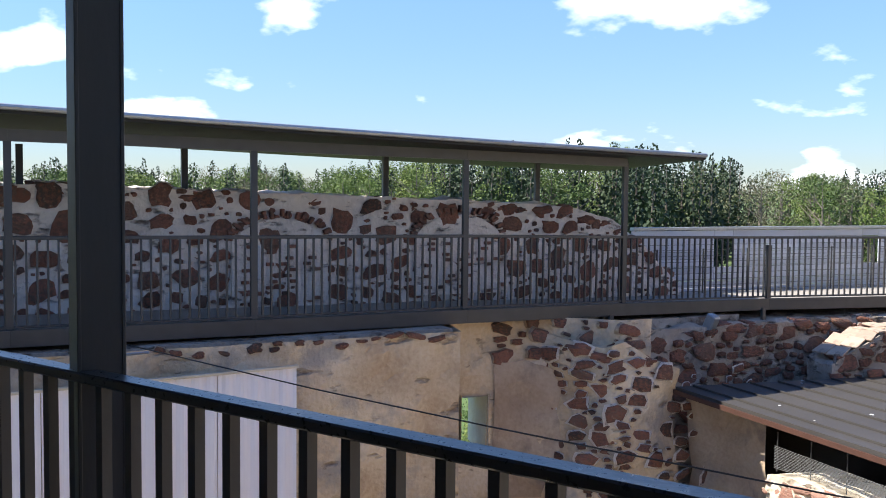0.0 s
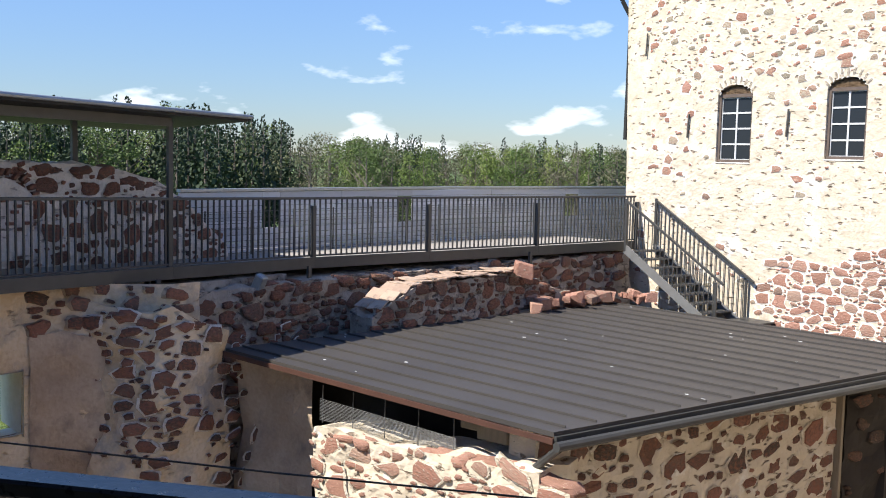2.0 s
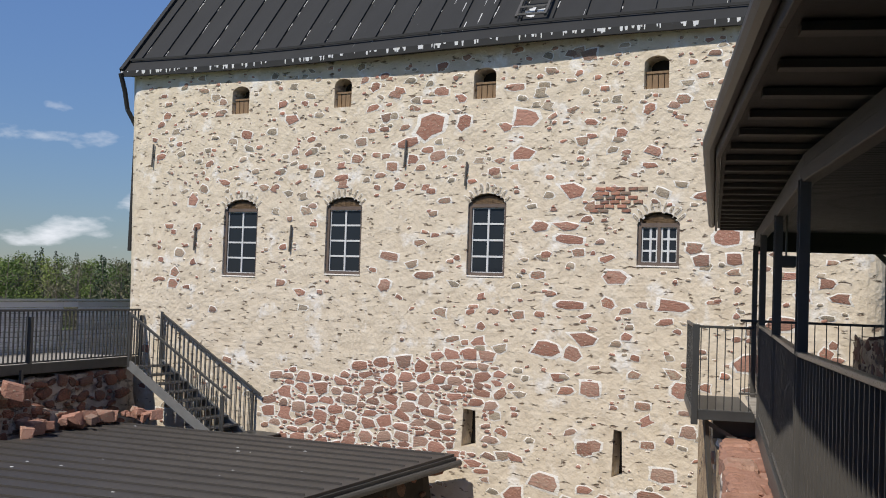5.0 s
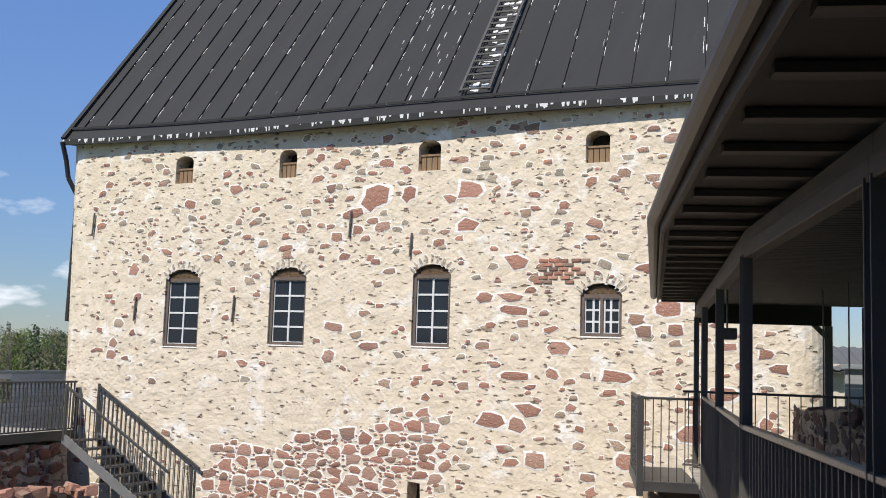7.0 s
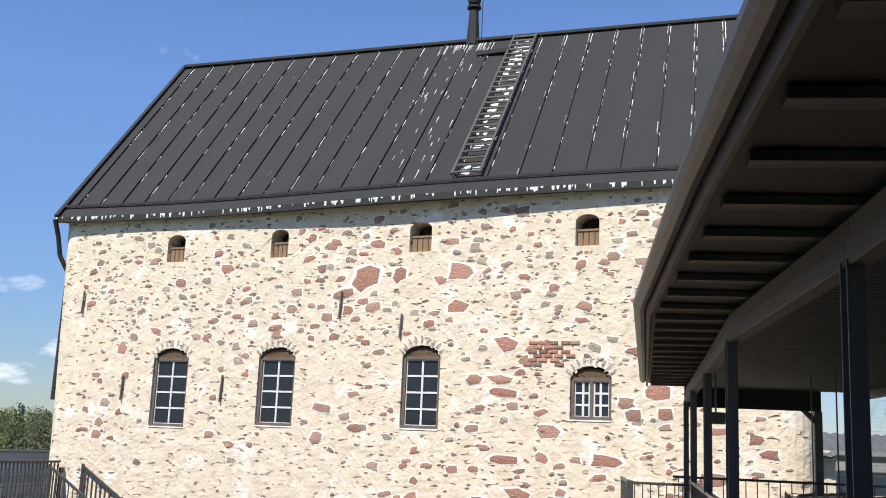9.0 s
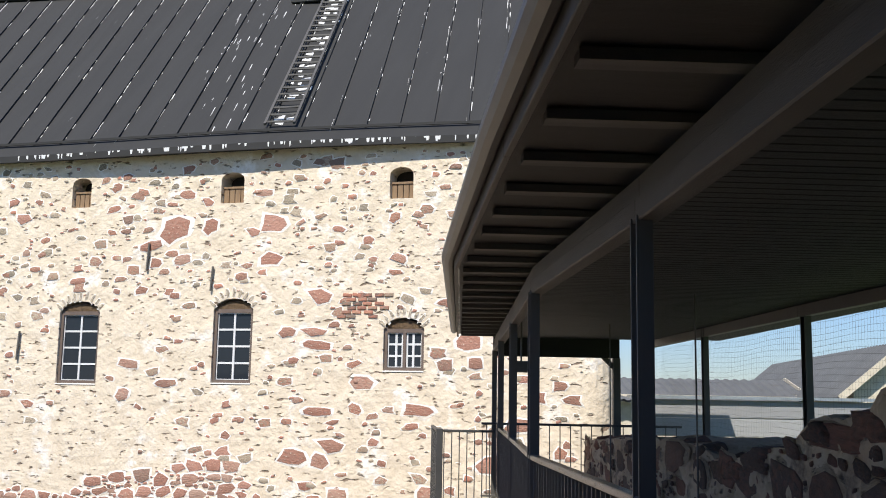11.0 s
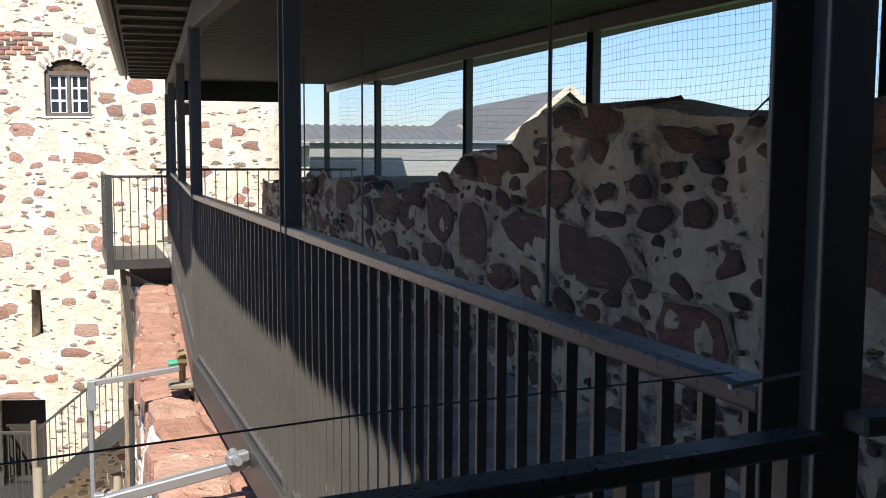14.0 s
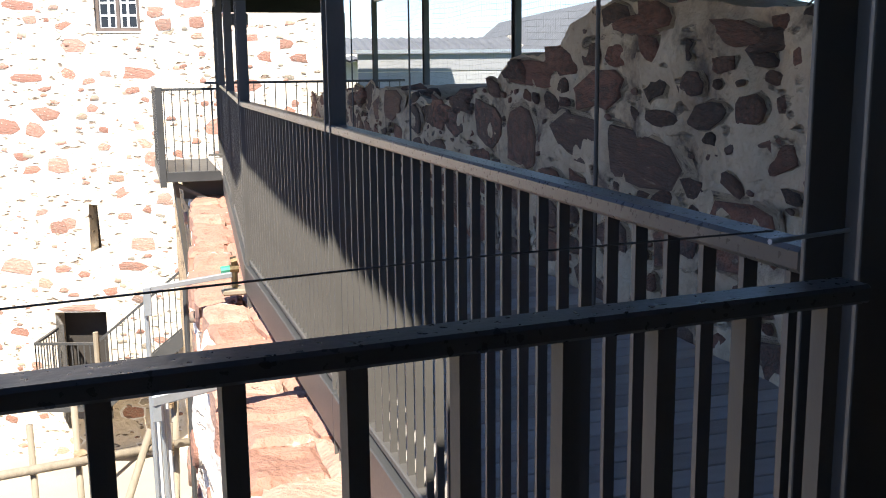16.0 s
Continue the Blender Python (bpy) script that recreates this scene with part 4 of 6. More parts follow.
one("edge_beam", lambda bm: [bar(bm, (a[0] + 0.06, a[1], DECK(a[1]) - 0.08), (b[0] + 0.06, b[1], DECK(b[1]) - 0.08), 0.05, 0.2, 0.004) for a, b in zip(FAR, FAR[1:])], "steel_far", far)
one("far_deck", lambda bm: sheet(bm, [[(x + d, y, DECK(y) - e) for x, y in FAR] for d, e in ((-2.6, 0.005), (0.03, 0.005), (0.03, 0.12), (-2.6, 0.12))]), "deck_wood", far, "grey board deck")
FE = [(-12.1, -6), (-12.15, 0.4), (-12.25, 4), (-12.5, 7.0), (-12.85, 10.95)]


FT = [2.34, 2.31, 2.20, 2.12, 2.04]


def far_roof_fn(bm):
    top = FT
    rows = [[(x, y, z) for (x, y), z in zip(FE, top)], [(x - 2.9, y, z - 0.1) for (x, y), z in zip(FE, top)], [(x - 2.9, y, z - 0.22) for (x, y), z in zip(FE, top)], [(x, y, z - 0.07) for (x, y), z in zip(FE, top)], [(x, y, z) for (x, y), z in zip(FE, top)]]
    sheet(bm, rows)
    bm.faces.new([bm.verts.new(rows[k][-1]) for k in range(4)])
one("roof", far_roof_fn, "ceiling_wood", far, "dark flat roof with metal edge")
one("gutter", lambda bm: [rod(bm, (a[0] + 0.03, a[1], z), (b[0] + 0.03, b[1], w), 0.035) for (a, z), (b, w) in zip(list(zip(FE, FT)), list(zip(FE, FT))[1:])], "galv", far)
for a, b in zip(FAR[:5], FAR[1:6]):
    one("beam", lambda bm: bar(bm, (*a, 2.03 - 0.012 * a[1]), (*b, 2.03 - 0.012 * b[1]), 0.09, 0.14), "steel", far)
for x, y in ((-14.6, 0.8), (-14.6, 2.97), (-14.65, 6.1), (-14.75, 8.95), (-14.6, -2)):
    again(far_post, pose(x, y, 1.15) @ Matrix.Diagonal((1.0, 1.0, 0.85, 1)), far)
for x, y in ((-13.05, 9.3), (-12.95, 12.4), (-12.0, 18.0)):
    again(far_post, pose(x, y, -1.5) @ Matrix.Diagonal((0.8, 0.8, 1.0, 1)), far)

# ---- walls of the far side ----


def rough(bm, face, us, vs, amp=0.06, seed=0.0):
    """An uneven wall face: face(u, v) gives point and outward direction."""
    rows = []
    for v in vs:
        row = []
        for u in us:
            p, o = face(u, v)
            k = noise.fractal(Vector((u * 0.9 + seed, v * 0.9, seed)), 1.0, 2.0, 3)
            row.append(p + o * amp * k)
        rows.append(row)
    sheet(bm, rows)


def frange(a, b, s):
    n = max(1, int(round((b - a) / s)))
    return [a + (b - a) * i / n for i in range(n + 1)]


def crest_wall(name, label, line, z0, crest, thick, side, mat_m, mat_s, stones, seed, proud=0.04, parts=200, step=0.1, amp=0.10, skip=(), lap=0.03, style="rubble", rim=None):
    """A ruined wall: face, ragged top and back, with stones set in it. side: +1 where its face looks to the right of its line."""
    pts = [Vector((x, y, 0)) for x, y in line]
    total = length(pts)
    wall = empty(name)
    def face(u, v):
        p, h = along(pts, u)
        o = Vector((h.y, -h.x, 0)) * side
        return p, h, o
    us = frange(0, total, step)
    def fn(bm):
        rows = []
        rungs = max(10, int((crest(total / 2) - z0) / step))
        levels = [i / rungs for i in range(rungs + 1)]
        for k in levels:
            row = []
            for u in us:
                p, h, o = face(u, 0)
                c = crest(u)
                q = p + Vector((0, 0, z0 + (c - z0) * k)) + o * amp * noise.fractal(Vector((u * 0.8 + seed, (c - z0) * k, seed)), 1.0, 2.0, 3)
                q += o * lap * noise.fractal(Vector((u * 3.5, (c - z0) * k * 4.5, seed + 4)), 1.0, 2.0, 3)
                row.append(q)
            rows.append(row)
        for j, t in enumerate((0.12, 0.4, 0.75, 1.0)):
            row = []
            for u in us:
                p, h, o = face(u, 0)
                q = p - o * thick * t + Vector((0, 0, crest(u) + 0.09 * noise.noise(Vector((u * 2.1, t * 3, seed)))))
                row.append(q)
            rows.append(row)
        row = []
        for u in us:
            p, h, o = face(u, 0)
            row.append(p - o * thick + Vector((0, 0, z0)))
        rows.append(row)
        sheet(bm, rows)
        for i in (0, -1):
            bm.faces.new([bm.verts.new(r[i]) for r in rows])
    one("masonry", fn, mat_m, wall, smooth=False)
    def place(u, v):
        p, h, o = face(u, v)
        q = p + Vector((0, 0, v)) + o * amp * noise.fractal(Vector((u * 0.8 + seed, v - z0, seed)), 1.0, 2.0, 3)
        return q, o, h * side
    st = [s for s in stones if s[1] < crest(s[0]) - s[3] * 0.2 and not any(a < s[0] < b and c < s[1] < d for a, b, c, d in skip)]
    lay_stones(st, place, wall, mat_s, proud, parts, int(seed * 10) + 1, style=style, rim=rim or mat_m)
    r = random.Random(int(seed * 7) + 2)
    u = 0.1
    top = 0
    while u < total - 0.1 and top < 70:
        w = r.uniform(0.22, 0.6)
        p, h, o = face(u + w / 2, 0)
        y = o.cross(h)
        m = Matrix((h * side, o.cross(h * side), o)).transposed().to_4x4()
        m.translation = p - o * r.uniform(0.04, 0.16) + Vector((0, 0, crest(u + w / 2) - r.uniform(0.06, 0.14)))
        c = bpy.data.objects.new("cap_stone", stone_mesh(r.randrange(14), mat_s, "rubble", mat_s))
        scene.collection.objects.link(c)
        c.parent = wall
        c.matrix_local = m @ Matrix.Rotation(radians(r.gauss(0, 8)), 4, "Z") @ Matrix.Diagonal((w, r.uniform(0.11, 0.22), 0.22, 1))
        u += w * r.uniform(0.85, 1.3)
        top += 1
    return tagged(wall, label, "wall", kind="structure")


def bend(pairs):
    """A height that follows pairs of (along, height), roughened."""
    def fn(u):
        z = np.interp(u, [p[0] for p in pairs], [p[1] for p in pairs])
        return float(z) + 0.05 * noise.noise(Vector((u * 1.7, 3.1, 0))) + 0.03 * noise.noise(Vector((u * 5.3, 1.1, 4)))
    return fn


# wall behind the far gallery
line = [(-14.3, -6), (-14.3, 11.7)]
crest = bend([(0, 1.5), (6.5, 1.48), (12, 1.33), (15.2, 1.2), (16.2, 0.98), (16.9, 0.48), (17.7, -0.2)])
st = scatter(31, (5.0, 17.6, -0.5, 1.48), 800, (0.06, 0.38), flat=0.7, gap=1.18, tries=12)
crest_wall("wall_far_upper", "ruined fieldstone wall with white mortar behind the far gallery", line, -0.9, crest, 0.9, 1, "white_mortar", "dark_stone", st, 3.3, 0.03, 220, amp=0.05)
# arched niches of brick in that wall
def niche(y0, y1, z0, z1, name):
    t = empty(name)
    def fn(bm):
        n = 12
        pts = [(y0, z0)] + [(y0 + (y1 - y0) * i / n, z1 - 0.32 + 0.32 * math.sin(math.pi * i / n) ** 0.8) for i in range(n + 1)] + [(y1, z0)]
        vs = [bm.verts.new((-14.235, y, z)) for y, z in pts]
        bm.faces.new(vs)
        ext = bmesh.ops.extrude_face_region(bm, geom=bm.faces[:])
        for v in [g for g in ext["geom"] if isinstance(g, bmesh.types.BMVert)]:
            v.co.x -= 0.1
    one("back", fn, "white_mortar", t, "coarse mortar bed of a walled-up arch")
    f = None
    n = 19
    for i in range(n):
        a = math.pi * (i + 0.5) / n
        y, z = (y0 + y1) / 2 + (y1 - y0) / 2 * math.cos(a), z1 - 0.32 + 0.34 * math.sin(a)
        m = pose(-14.245 + 0.012 * math.sin(i * 5.1), y + 0.02 * math.sin(i * 3.7), z + 0.02 * math.sin(i * 2.3), math.degrees(math.atan2(0.34 * math.sin(a) * (y1 - y0) / 2 / 0.34, (y1 - y0) / 2 * math.cos(a))) - 90)
        if f is None:
            f = one("brick", lambda bm: box(bm, (-0.05, -0.024, -0.02), (0.05, 0.024, 0.09), bevel=0.006), "dark_stone", t)
            f.matrix_local = m
        else:
            again(f, m, t)
    r = random.Random(5)
    for j in range(int((z1 - 0.3 - z0) / 0.085)):
        y = y0 + 0.03 + r.random() * 0.1
        while y < y1 - 0.22:
            w = r.uniform(0.14, 0.26)
            if r.random() < 0.6:
                again(f, pose(-14.235, y + w / 2, z0 + 0.04 + j * 0.085, 90, 0, 0) @ Matrix.Diagonal((1, 1, 1, 1)) @ pose(0, 0, -0.08), t)
            y += w + r.uniform(0.02, 0.2)
    tagged(t, "walled-up round arch with brick edge", "niche", kind="structure")


niche(6.45, 7.95, -0.2, 1.08, "arch_niche")
niche(3.55, 5.0, -0.2, 1.02, "arch_niche")
tagged(one("slit_window", lambda bm: box(bm, (-14.29, 3.84, 0.12), (-14.215, 3.98, 0.62), bevel=0.02), "frame_paint"), "pale splayed slit window in the stone wall", "window", kind="structure")

# courtyard face of the far side
def court_face(u, v):
    """u runs along y."""
    x = -12.35
    if u > 6.25:
        k = min(1, (u - 6.25) / 0.25)
        x -= 1.0 * k
    if u > 7.6:
        x += 0.95 * min(1, (u - 7.6) / 1.5) ** 1.6
    return Vector((x, u, v)), Vector((1, 0, 0))


SLOT = (6.78, 7.24, -2.54, -1.66)


def court_fn(bm):
    us = frange(-6, 3, 0.4) + frange(3.2, 6.24, 0.16) + [6.27] + frange(6.5, SLOT[0], 0.14) + frange(SLOT[1], 9.6, 0.14)
    vs = frange(-6.5, SLOT[2], 0.2) + frange(SLOT[3], -0.5, 0.11)
    rows = []
    for v in vs:
        row = []
        for u in us:
            p, o = court_face(u, v)
            row.append(p + o * 0.12 * noise.fractal(Vector((u * 0.8, v * 0.8, 8)), 1.0, 2.0, 6))
        rows.append(row)
    v = [[bm.verts.new(p) for p in r] for r in rows]
    for j in range(len(vs) - 1):
        for i in range(len(us) - 1):
            if abs(us[i] - SLOT[0]) < 0.01 and abs(vs[j] - SLOT[2]) < 0.01:
                continue
            bm.faces.new((v[j][i], v[j][i + 1], v[j + 1][i + 1], v[j + 1][i]))


wall_court = tagged(one("wall_far_lower", court_fn, "old_plaster"), "stained yellow plaster wall below the far gallery", "wall", kind="structure")
one("slot_reveal", lambda bm: sheet(bm, [[(-13.3, 7.24, z), (-14.4, 7.48, z)] for z in (-2.60, -1.62)]), "lime", wall_court, "pale splayed side of a narrow opening")
one("slot_sill", lambda bm: sheet(bm, [[(-13.3, 6.75, -2.54), (-14.4, 7.0, -2.74)], [(-13.3, 7.26, -2.54), (-14.4, 7.66, -2.74)]]), "lime", wall_court)
one("slot_head", lambda bm: sheet(bm, [[(-13.3, 6.75, -1.66), (-14.4, 7.0, -1.70)], [(-13.3, 7.26, -1.66), (-14.4, 7.66, -1.70)]]), "plaster", wall_court)
one("slot_side", lambda bm: sheet(bm, [[(-13.3, 6.78, z), (-14.4, 7.0, z)] for z in (-2.60, -1.62)]), "plaster", wall_court)


def coat_fn(bm):
    """A newer coat of render with a ragged arched top edge, in the recess."""
    rows = []
    for k in frange(0, 1, 0.05):
        row = []
        for u in frange(6.62, 8.7, 0.09):
            if SLOT[0] - 0.06 < u < SLOT[1] + 0.06:
                continue
            top = float(np.interp(u, (6.6, 7.2, 7.8, 8.4, 8.7), (-1.38, -1.22, -1.16, -1.3, -1.6))) + 0.10 * noise.noise(Vector((u * 3, 0, 1))) + 0.05 * noise.noise(Vector((u * 11, 0, 1)))
            v = top + (-3.3 - top) * k
            p, o = court_face(u, v)
            row.append(p + o * (0.12 * noise.fractal(Vector((u * 0.8, v * 0.8, 8)), 1.0, 2.0, 6) + 0.03))
        rows.append(row)
    vs = [[bm.verts.new(p) for p in rr] for rr in rows]
    for x, y in zip(vs, vs[1:]):
        for i in range(len(x) - 1):
            if x[i + 1].co.y - x[i].co.y < 0.2:
                bm.faces.new((x[i], x[i + 1], y[i + 1], y[i]))
one("render_coat", coat_fn, "render_coat", wall_court, "brown-grey newer coat of render")
st = scatter(44, (7.5, 9.4, -1.15, -0.55), 160, (0.1, 0.4), flat=0.55, gap=1.04)
st += [s for s in scatter(45, (2.0, 6.2, -0.6, -0.5), 16, (0.14, 0.4), flat=0.35, gap=1.1) if s[3] < 0.2]
lay_stones(st, lambda u, v: (court_face(u, v)[0] + Vector((0.12 * noise.fractal(Vector((u * 0.8, v * 0.8, 8)), 1.0, 2.0, 6), 0, 0)), Vector((1, 0, 0)), Vector((0, 1, 0))), wall_court, "dark_stone", 0.035, 60, 12, rim="render_coat")
tagged(one("wall_top_far", lambda bm: (box(bm, (-15.6, -6, -0.98), (-12.5, 6.2, -0.48)), box(bm, (-15.6, 6.2, -0.98), (-13.5, 9.5, -0.5)), box(bm, (-15.6, 9.5, -9), (-13.1, 12, -0.62)), box(bm, (-15.9, 12, -9), (-12.9, 26, -0.72)), box(bm, (-14.38, -6, -9), (-13.9, 6.9, -0.98)), box(bm, (-14.38, 7.72, -9), (-13.9, 9.4, -0.98))), "grey_mortar"), "rubble core under the far gallery deck", "wall", kind="structure")
st = scatter(41, (0.0, 4.0, -6, -0.6), 1100, (0.08, 0.34), flat=0.55, gap=1.05, keep=lambda u, v: 1.0 if (0.55 < u < 1.75 + 0.3 * math.sin(v * 4) and v > -2.9 + 0.4 * math.sin(u * 5)) else (0.7 if v > -1.25 else 0.02))
crest_wall("wall_pier", "broken rubble pier with red and grey fieldstones", [(-13.2, 8.2), (-12.7, 8.4), (-12.3, 8.8), (-12.15, 9.4), (-12.2, 9.95)], -6.5, bend([(0, -0.75), (0.9, -0.9), (1.3, -0.8), (1.8, -1.1), (2.4, -1.3)]), 1.0, 1, "old_plaster", "dark_stone", st, 5.1, 0.035, 240, amp=0.16, lap=0.0, style="flush", rim="white_mortar")
st = scatter(42, (0.0, 11.5, -2.6, -0.5), 620, (0.10, 0.46), flat=0.58, gap=1.05)
crest_wall("wall_ruin_back", "dark rubble footing under the far walkway", [(-12.9, 9.6), (-12.75, 13.0), (-12.3, 17.0), (-11.5, 21.5)], -3.0, bend([(0, -0.75), (11.7, -0.7)]), 0.8, 1, "grey_mortar", "dark_stone", st, 6.2, 0.05, 220, amp=0.14)
st = scatter(43, (0.0, 6.8, -2.3, -0.6), 420, (0.10, 0.46), flat=0.5, gap=1.04)
RUIN = [(-11.95, 12.9), (-11.7, 13.7), (-11.6, 17.0), (-11.0, 19.4)]
ruin_crest = bend([(0, -1.35), (0.9, -0.86), (4.2, -0.84), (4.7, -1.1), (5.7, -1.38), (6.6, -1.5)])
ruin = crest_wall("wall_ruin_front", "low ruined wall of red stones with tile-capped top", RUIN, -3.0, ruin_crest, 0.7, 1, "grey_mortar", "dark_stone", st, 7.4, 0.03, 160, amp=0.10)
# flat tiles laid along its top, and slipping down its broken end
r = random.Random(12)
for i in range(34):
    u = 0.25 + (i // 2) * 0.245
    p, h = along([Vector((x, y, 0)) for x, y in RUIN], u)
    lean = 28 if u < 0.9 else 0
    tile = one("tile", lambda bm: box(bm, (-0.16, -0.135, -0.014), (0.16, 0.135, 0.014), bevel=0.006), "tile", ruin) if i == 0 else again(tile, Matrix(), ruin)
    tile.matrix_local = pose(p.x - 0.10 - 0.3 * (i % 2) + r.uniform(-0.03, 0.03), p.y, ruin_crest(u) + 0.055 + r.uniform(-0.015, 0.02), lean + r.gauss(0, 4), r.gauss(0, 4), r.gauss(0, 6))
r = random.Random(11)


def lump_mesh(seed):
    """A broken stone: a block with knocked-off corners."""
    q = random.Random(seed)
    bm = bmesh.new()
    pts = [Vector((q.choice((-1, 1)) * q.uniform(0.25, 0.5), q.choice((-1, 1)) * q.uniform(0.25, 0.5), q.choice((-1, 1)) * q.uniform(0.25, 0.5))) for _ in range(26)]
    bmesh.ops.convex_hull(bm, input=[bm.verts.new(p) for p in pts])
    loose = [v for v in bm.verts if not v.link_faces]
    bmesh.ops.delete(bm, geom=loose, context="VERTS")
    me = bpy.data.meshes.new("rubble_stone")
    bm.to_mesh(me)
    bm.free()
    me.materials.append(M["red_stone"])
    return me


LUMPS = [lump_mesh(k) for k in range(6)]
for i in range(34):
    u = r.uniform(16.9, 20.6)
    rubble = bpy.data.objects.new("rubble_stone", LUMPS[r.randrange(6)])
    scene.collection.objects.link(rubble)
    s = 0.46 if i == 0 else r.uniform(0.12, 0.4)
    u = 16.75 if i == 0 else u
    rubble.matrix_world = pose(-11.5 + (u - 17) * 0.33 + r.uniform(-0.5, 0.4), u, (-0.84 if i == 0 else -1.52) + r.uniform(0, 0.12), r.uniform(-14, 14), r.uniform(-14, 14), r.uniform(0, 180)) @ Matrix.Diagonal((s, s * 0.75, s * 0.7, 1))
    tagged(rubble, "loose red rubble stone on the ruin", "stone", "rubble on the ruined wall")

# pale sheet panels against the far wall
panel = tagged(empty("sheet_screen"), "pale milky corrugated sheet screen against the wall", "screen")
for i in range(9):
    y1 = 3.8 - i * 1.0
    def panel_fn(bm):
        us = frange(y1 - 0.99, y1, 0.045)
        rows = []
        for z in (-6.0, -0.80 - i * 0.022):
            rows.append([(-12.12 + 0.012 * math.sin(u * 2 * math.pi / 0.18), u, z) for u in us])
        rows += [[(x - 0.02, y, z) for x, y, z in rows[1]], [(x - 0.02, y, z) for x, y, z in rows[0]]]
        sheet(bm, rows)
    one("sheet", panel_fn, "panel", panel)
one("top_batten", lambda bm: bar(bm, (-12.1, -5.3, -0.98), (-12.1, 3.82, -0.775), 0.05, 0.035, 0.004), "trim_cream", panel)

# weathered board fence
fence = tagged(empty("board_fence"), "weathered grey board fence along the walkway", "fence")
FL = [(-14.8, 11.0), (-14.75, 14.3), (-14.5, 18.5), (-13.5, 23.6), (-12.9, 26.2)]
HOLES = [(1.9, 2.35), (5.65, 6.1), (11.3, 11.8)]
tot = length([Vector((x, y, 0)) for x, y in FL])
u, fb = 0.0, None
segs = []
edges = [0.0] + [x for h in HOLES for x in h] + [tot]
for a, b in zip(edges[0::2], edges[1::2]):
    segs.append((a, b, -0.75, 0.74))
for a, b in HOLES:
    segs.append((a, b, -0.75, 0.05))
    segs.append((a, b, 0.6, 0.74))
for a, b, z0, z1 in segs:
    n = max(1, round((z1 - z0) / 0.14))
    k = max(1, round((b - a) / 2.2))
    for j in range(n):
        for q in range(k):
            ua, ub = a + (b - a) * q / k, a + (b - a) * (q + 1) / k
            pa, _ = along([Vector((x, y, 0)) for x, y in FL], ua + 0.004)
            pb, _ = along([Vector((x, y, 0)) for x, y in FL], ub - 0.004)
            za, zb = z0 + (z1 - z0) * j / n, z0 + (z1 - z0) * (j + 1) / n
            one("board", lambda bm: bar(bm, pa + Vector((0, 0, (za + zb) / 2)), pb + Vector((0, 0, (za + zb) / 2)), 0.025, zb - za - 0.008, 0.003), "grey_board", fence)
one("coping", lambda bm: shell(bm, FL, 0.745, 0.80, 0.12), "galv", fence, "pale metal coping")
# mesh railing on the far edge of the walkway
mesh_rail = tagged(empty("mesh_railing"), "thin steel railing of welded mesh before the board fence", "railing")
ML = [Vector((x + 0.35, y, 0)) for x, y in FL]
for i in range(14):
    p, h = along(ML, 0.3 + i * 1.05)
    one("mesh_post", lambda bm: rod(bm, (p.x, p.y, -0.45), (p.x, p.y, 0.42), 0.016, 6), "steel_far", mesh_rail)
for j in range(8):
    def wire_fn(bm):
        for a, b in zip(ML, ML[1:]):
            bar(bm, a + Vector((0, 0, -0.36 + j * 0.108)), b + Vector((0, 0, -0.36 + j * 0.108)), 0.006, 0.008)
    one("mesh_wire", wire_fn, "steel_far", mesh_rail)

# stair to the roof
stair = tagged(empty("steel_stair"), "grey steel stair with picket railing beside the keep", "stair")
SA, SB = Vector((-11.2, 20.72, -0.48)), Vector((-8.62, 19.91, -1.98))
sd = (SB - SA); sh = Vector((sd.x, sd.y, 0)).normalized(); sp = Vector((-sh.y, sh.x, 0))
for k in (0.0, 0.95):
    one("stringer", lambda bm: bar(bm, SA + sp * k + Vector((0, 0, -0.05)), SB + sp * k + Vector((0, 0, -0.05)), 0.03, 0.2), "steel_mid", stair)
for i in range(9):
    p = SA.lerp(SB, (i + 0.6) / 9.2)
    one("tread", lambda bm: bar(bm, p + sp * 0.02, p + sp * 0.93, 0.24, 0.035), "steel_far", stair)
    one("nosing", lambda bm: bar(bm, p + sp * 0.02 + sh * 0.125 + Vector((0, 0, 0.01)), p + sp * 0.93 + sh * 0.125 + Vector((0, 0, 0.01)), 0.012, 0.04), "steel_mid", stair)
for k in (0.0, 0.95):
    one("handrail", lambda bm: (bar(bm, SA + sp * k + Vector((0, 0, 1.05)), SB + sp * k + Vector((0, 0, 0.95)) + sh * 0.2, 0.05, 0.045), bar(bm, SA + sp * k + Vector((0, 0, -0.1)), SA + sp * k + Vector((0, 0, 1.1)), 0.05, 0.05), bar(bm, SB + sp * k + Vector((0, 0, -0.1)), SB + sp * k + Vector((0, 0, 0.98)), 0.05, 0.05)), "steel_far", stair)
    for i in range(21):
        p = SA.lerp(SB, (i + 0.5) / 21) + sp * k
        one("picket", lambda bm: bar(bm, p, p + Vector((0, 0, 1.04 - 0.08 * i / 21)), 0.018, 0.018), "steel_far", stair)

one("landing", lambda bm: box(bm, (0.0, -0.05, -0.02), (0.75, 1.0, 0.02), Matrix.Translation(SB + Vector((0, 0, 0.16))) @ Matrix.Rotation(math.atan2(sh.y, sh.x), 4, "Z"), 0.004), "steel_far", stair)

# ---- the shed in the courtyard ----
shed = tagged(empty("courtyard_shed"), "stone outbuilding with dark standing-seam sheet roof", "building")
C_, R_, L_, T_ = Vector((-6.15, 9.75, -1.68)), Vector((-3.57, 19.0, -1.71)), Vector((-12.25, 9.96, -1.55)), Vector((-10.9, 19.75, -1.64))


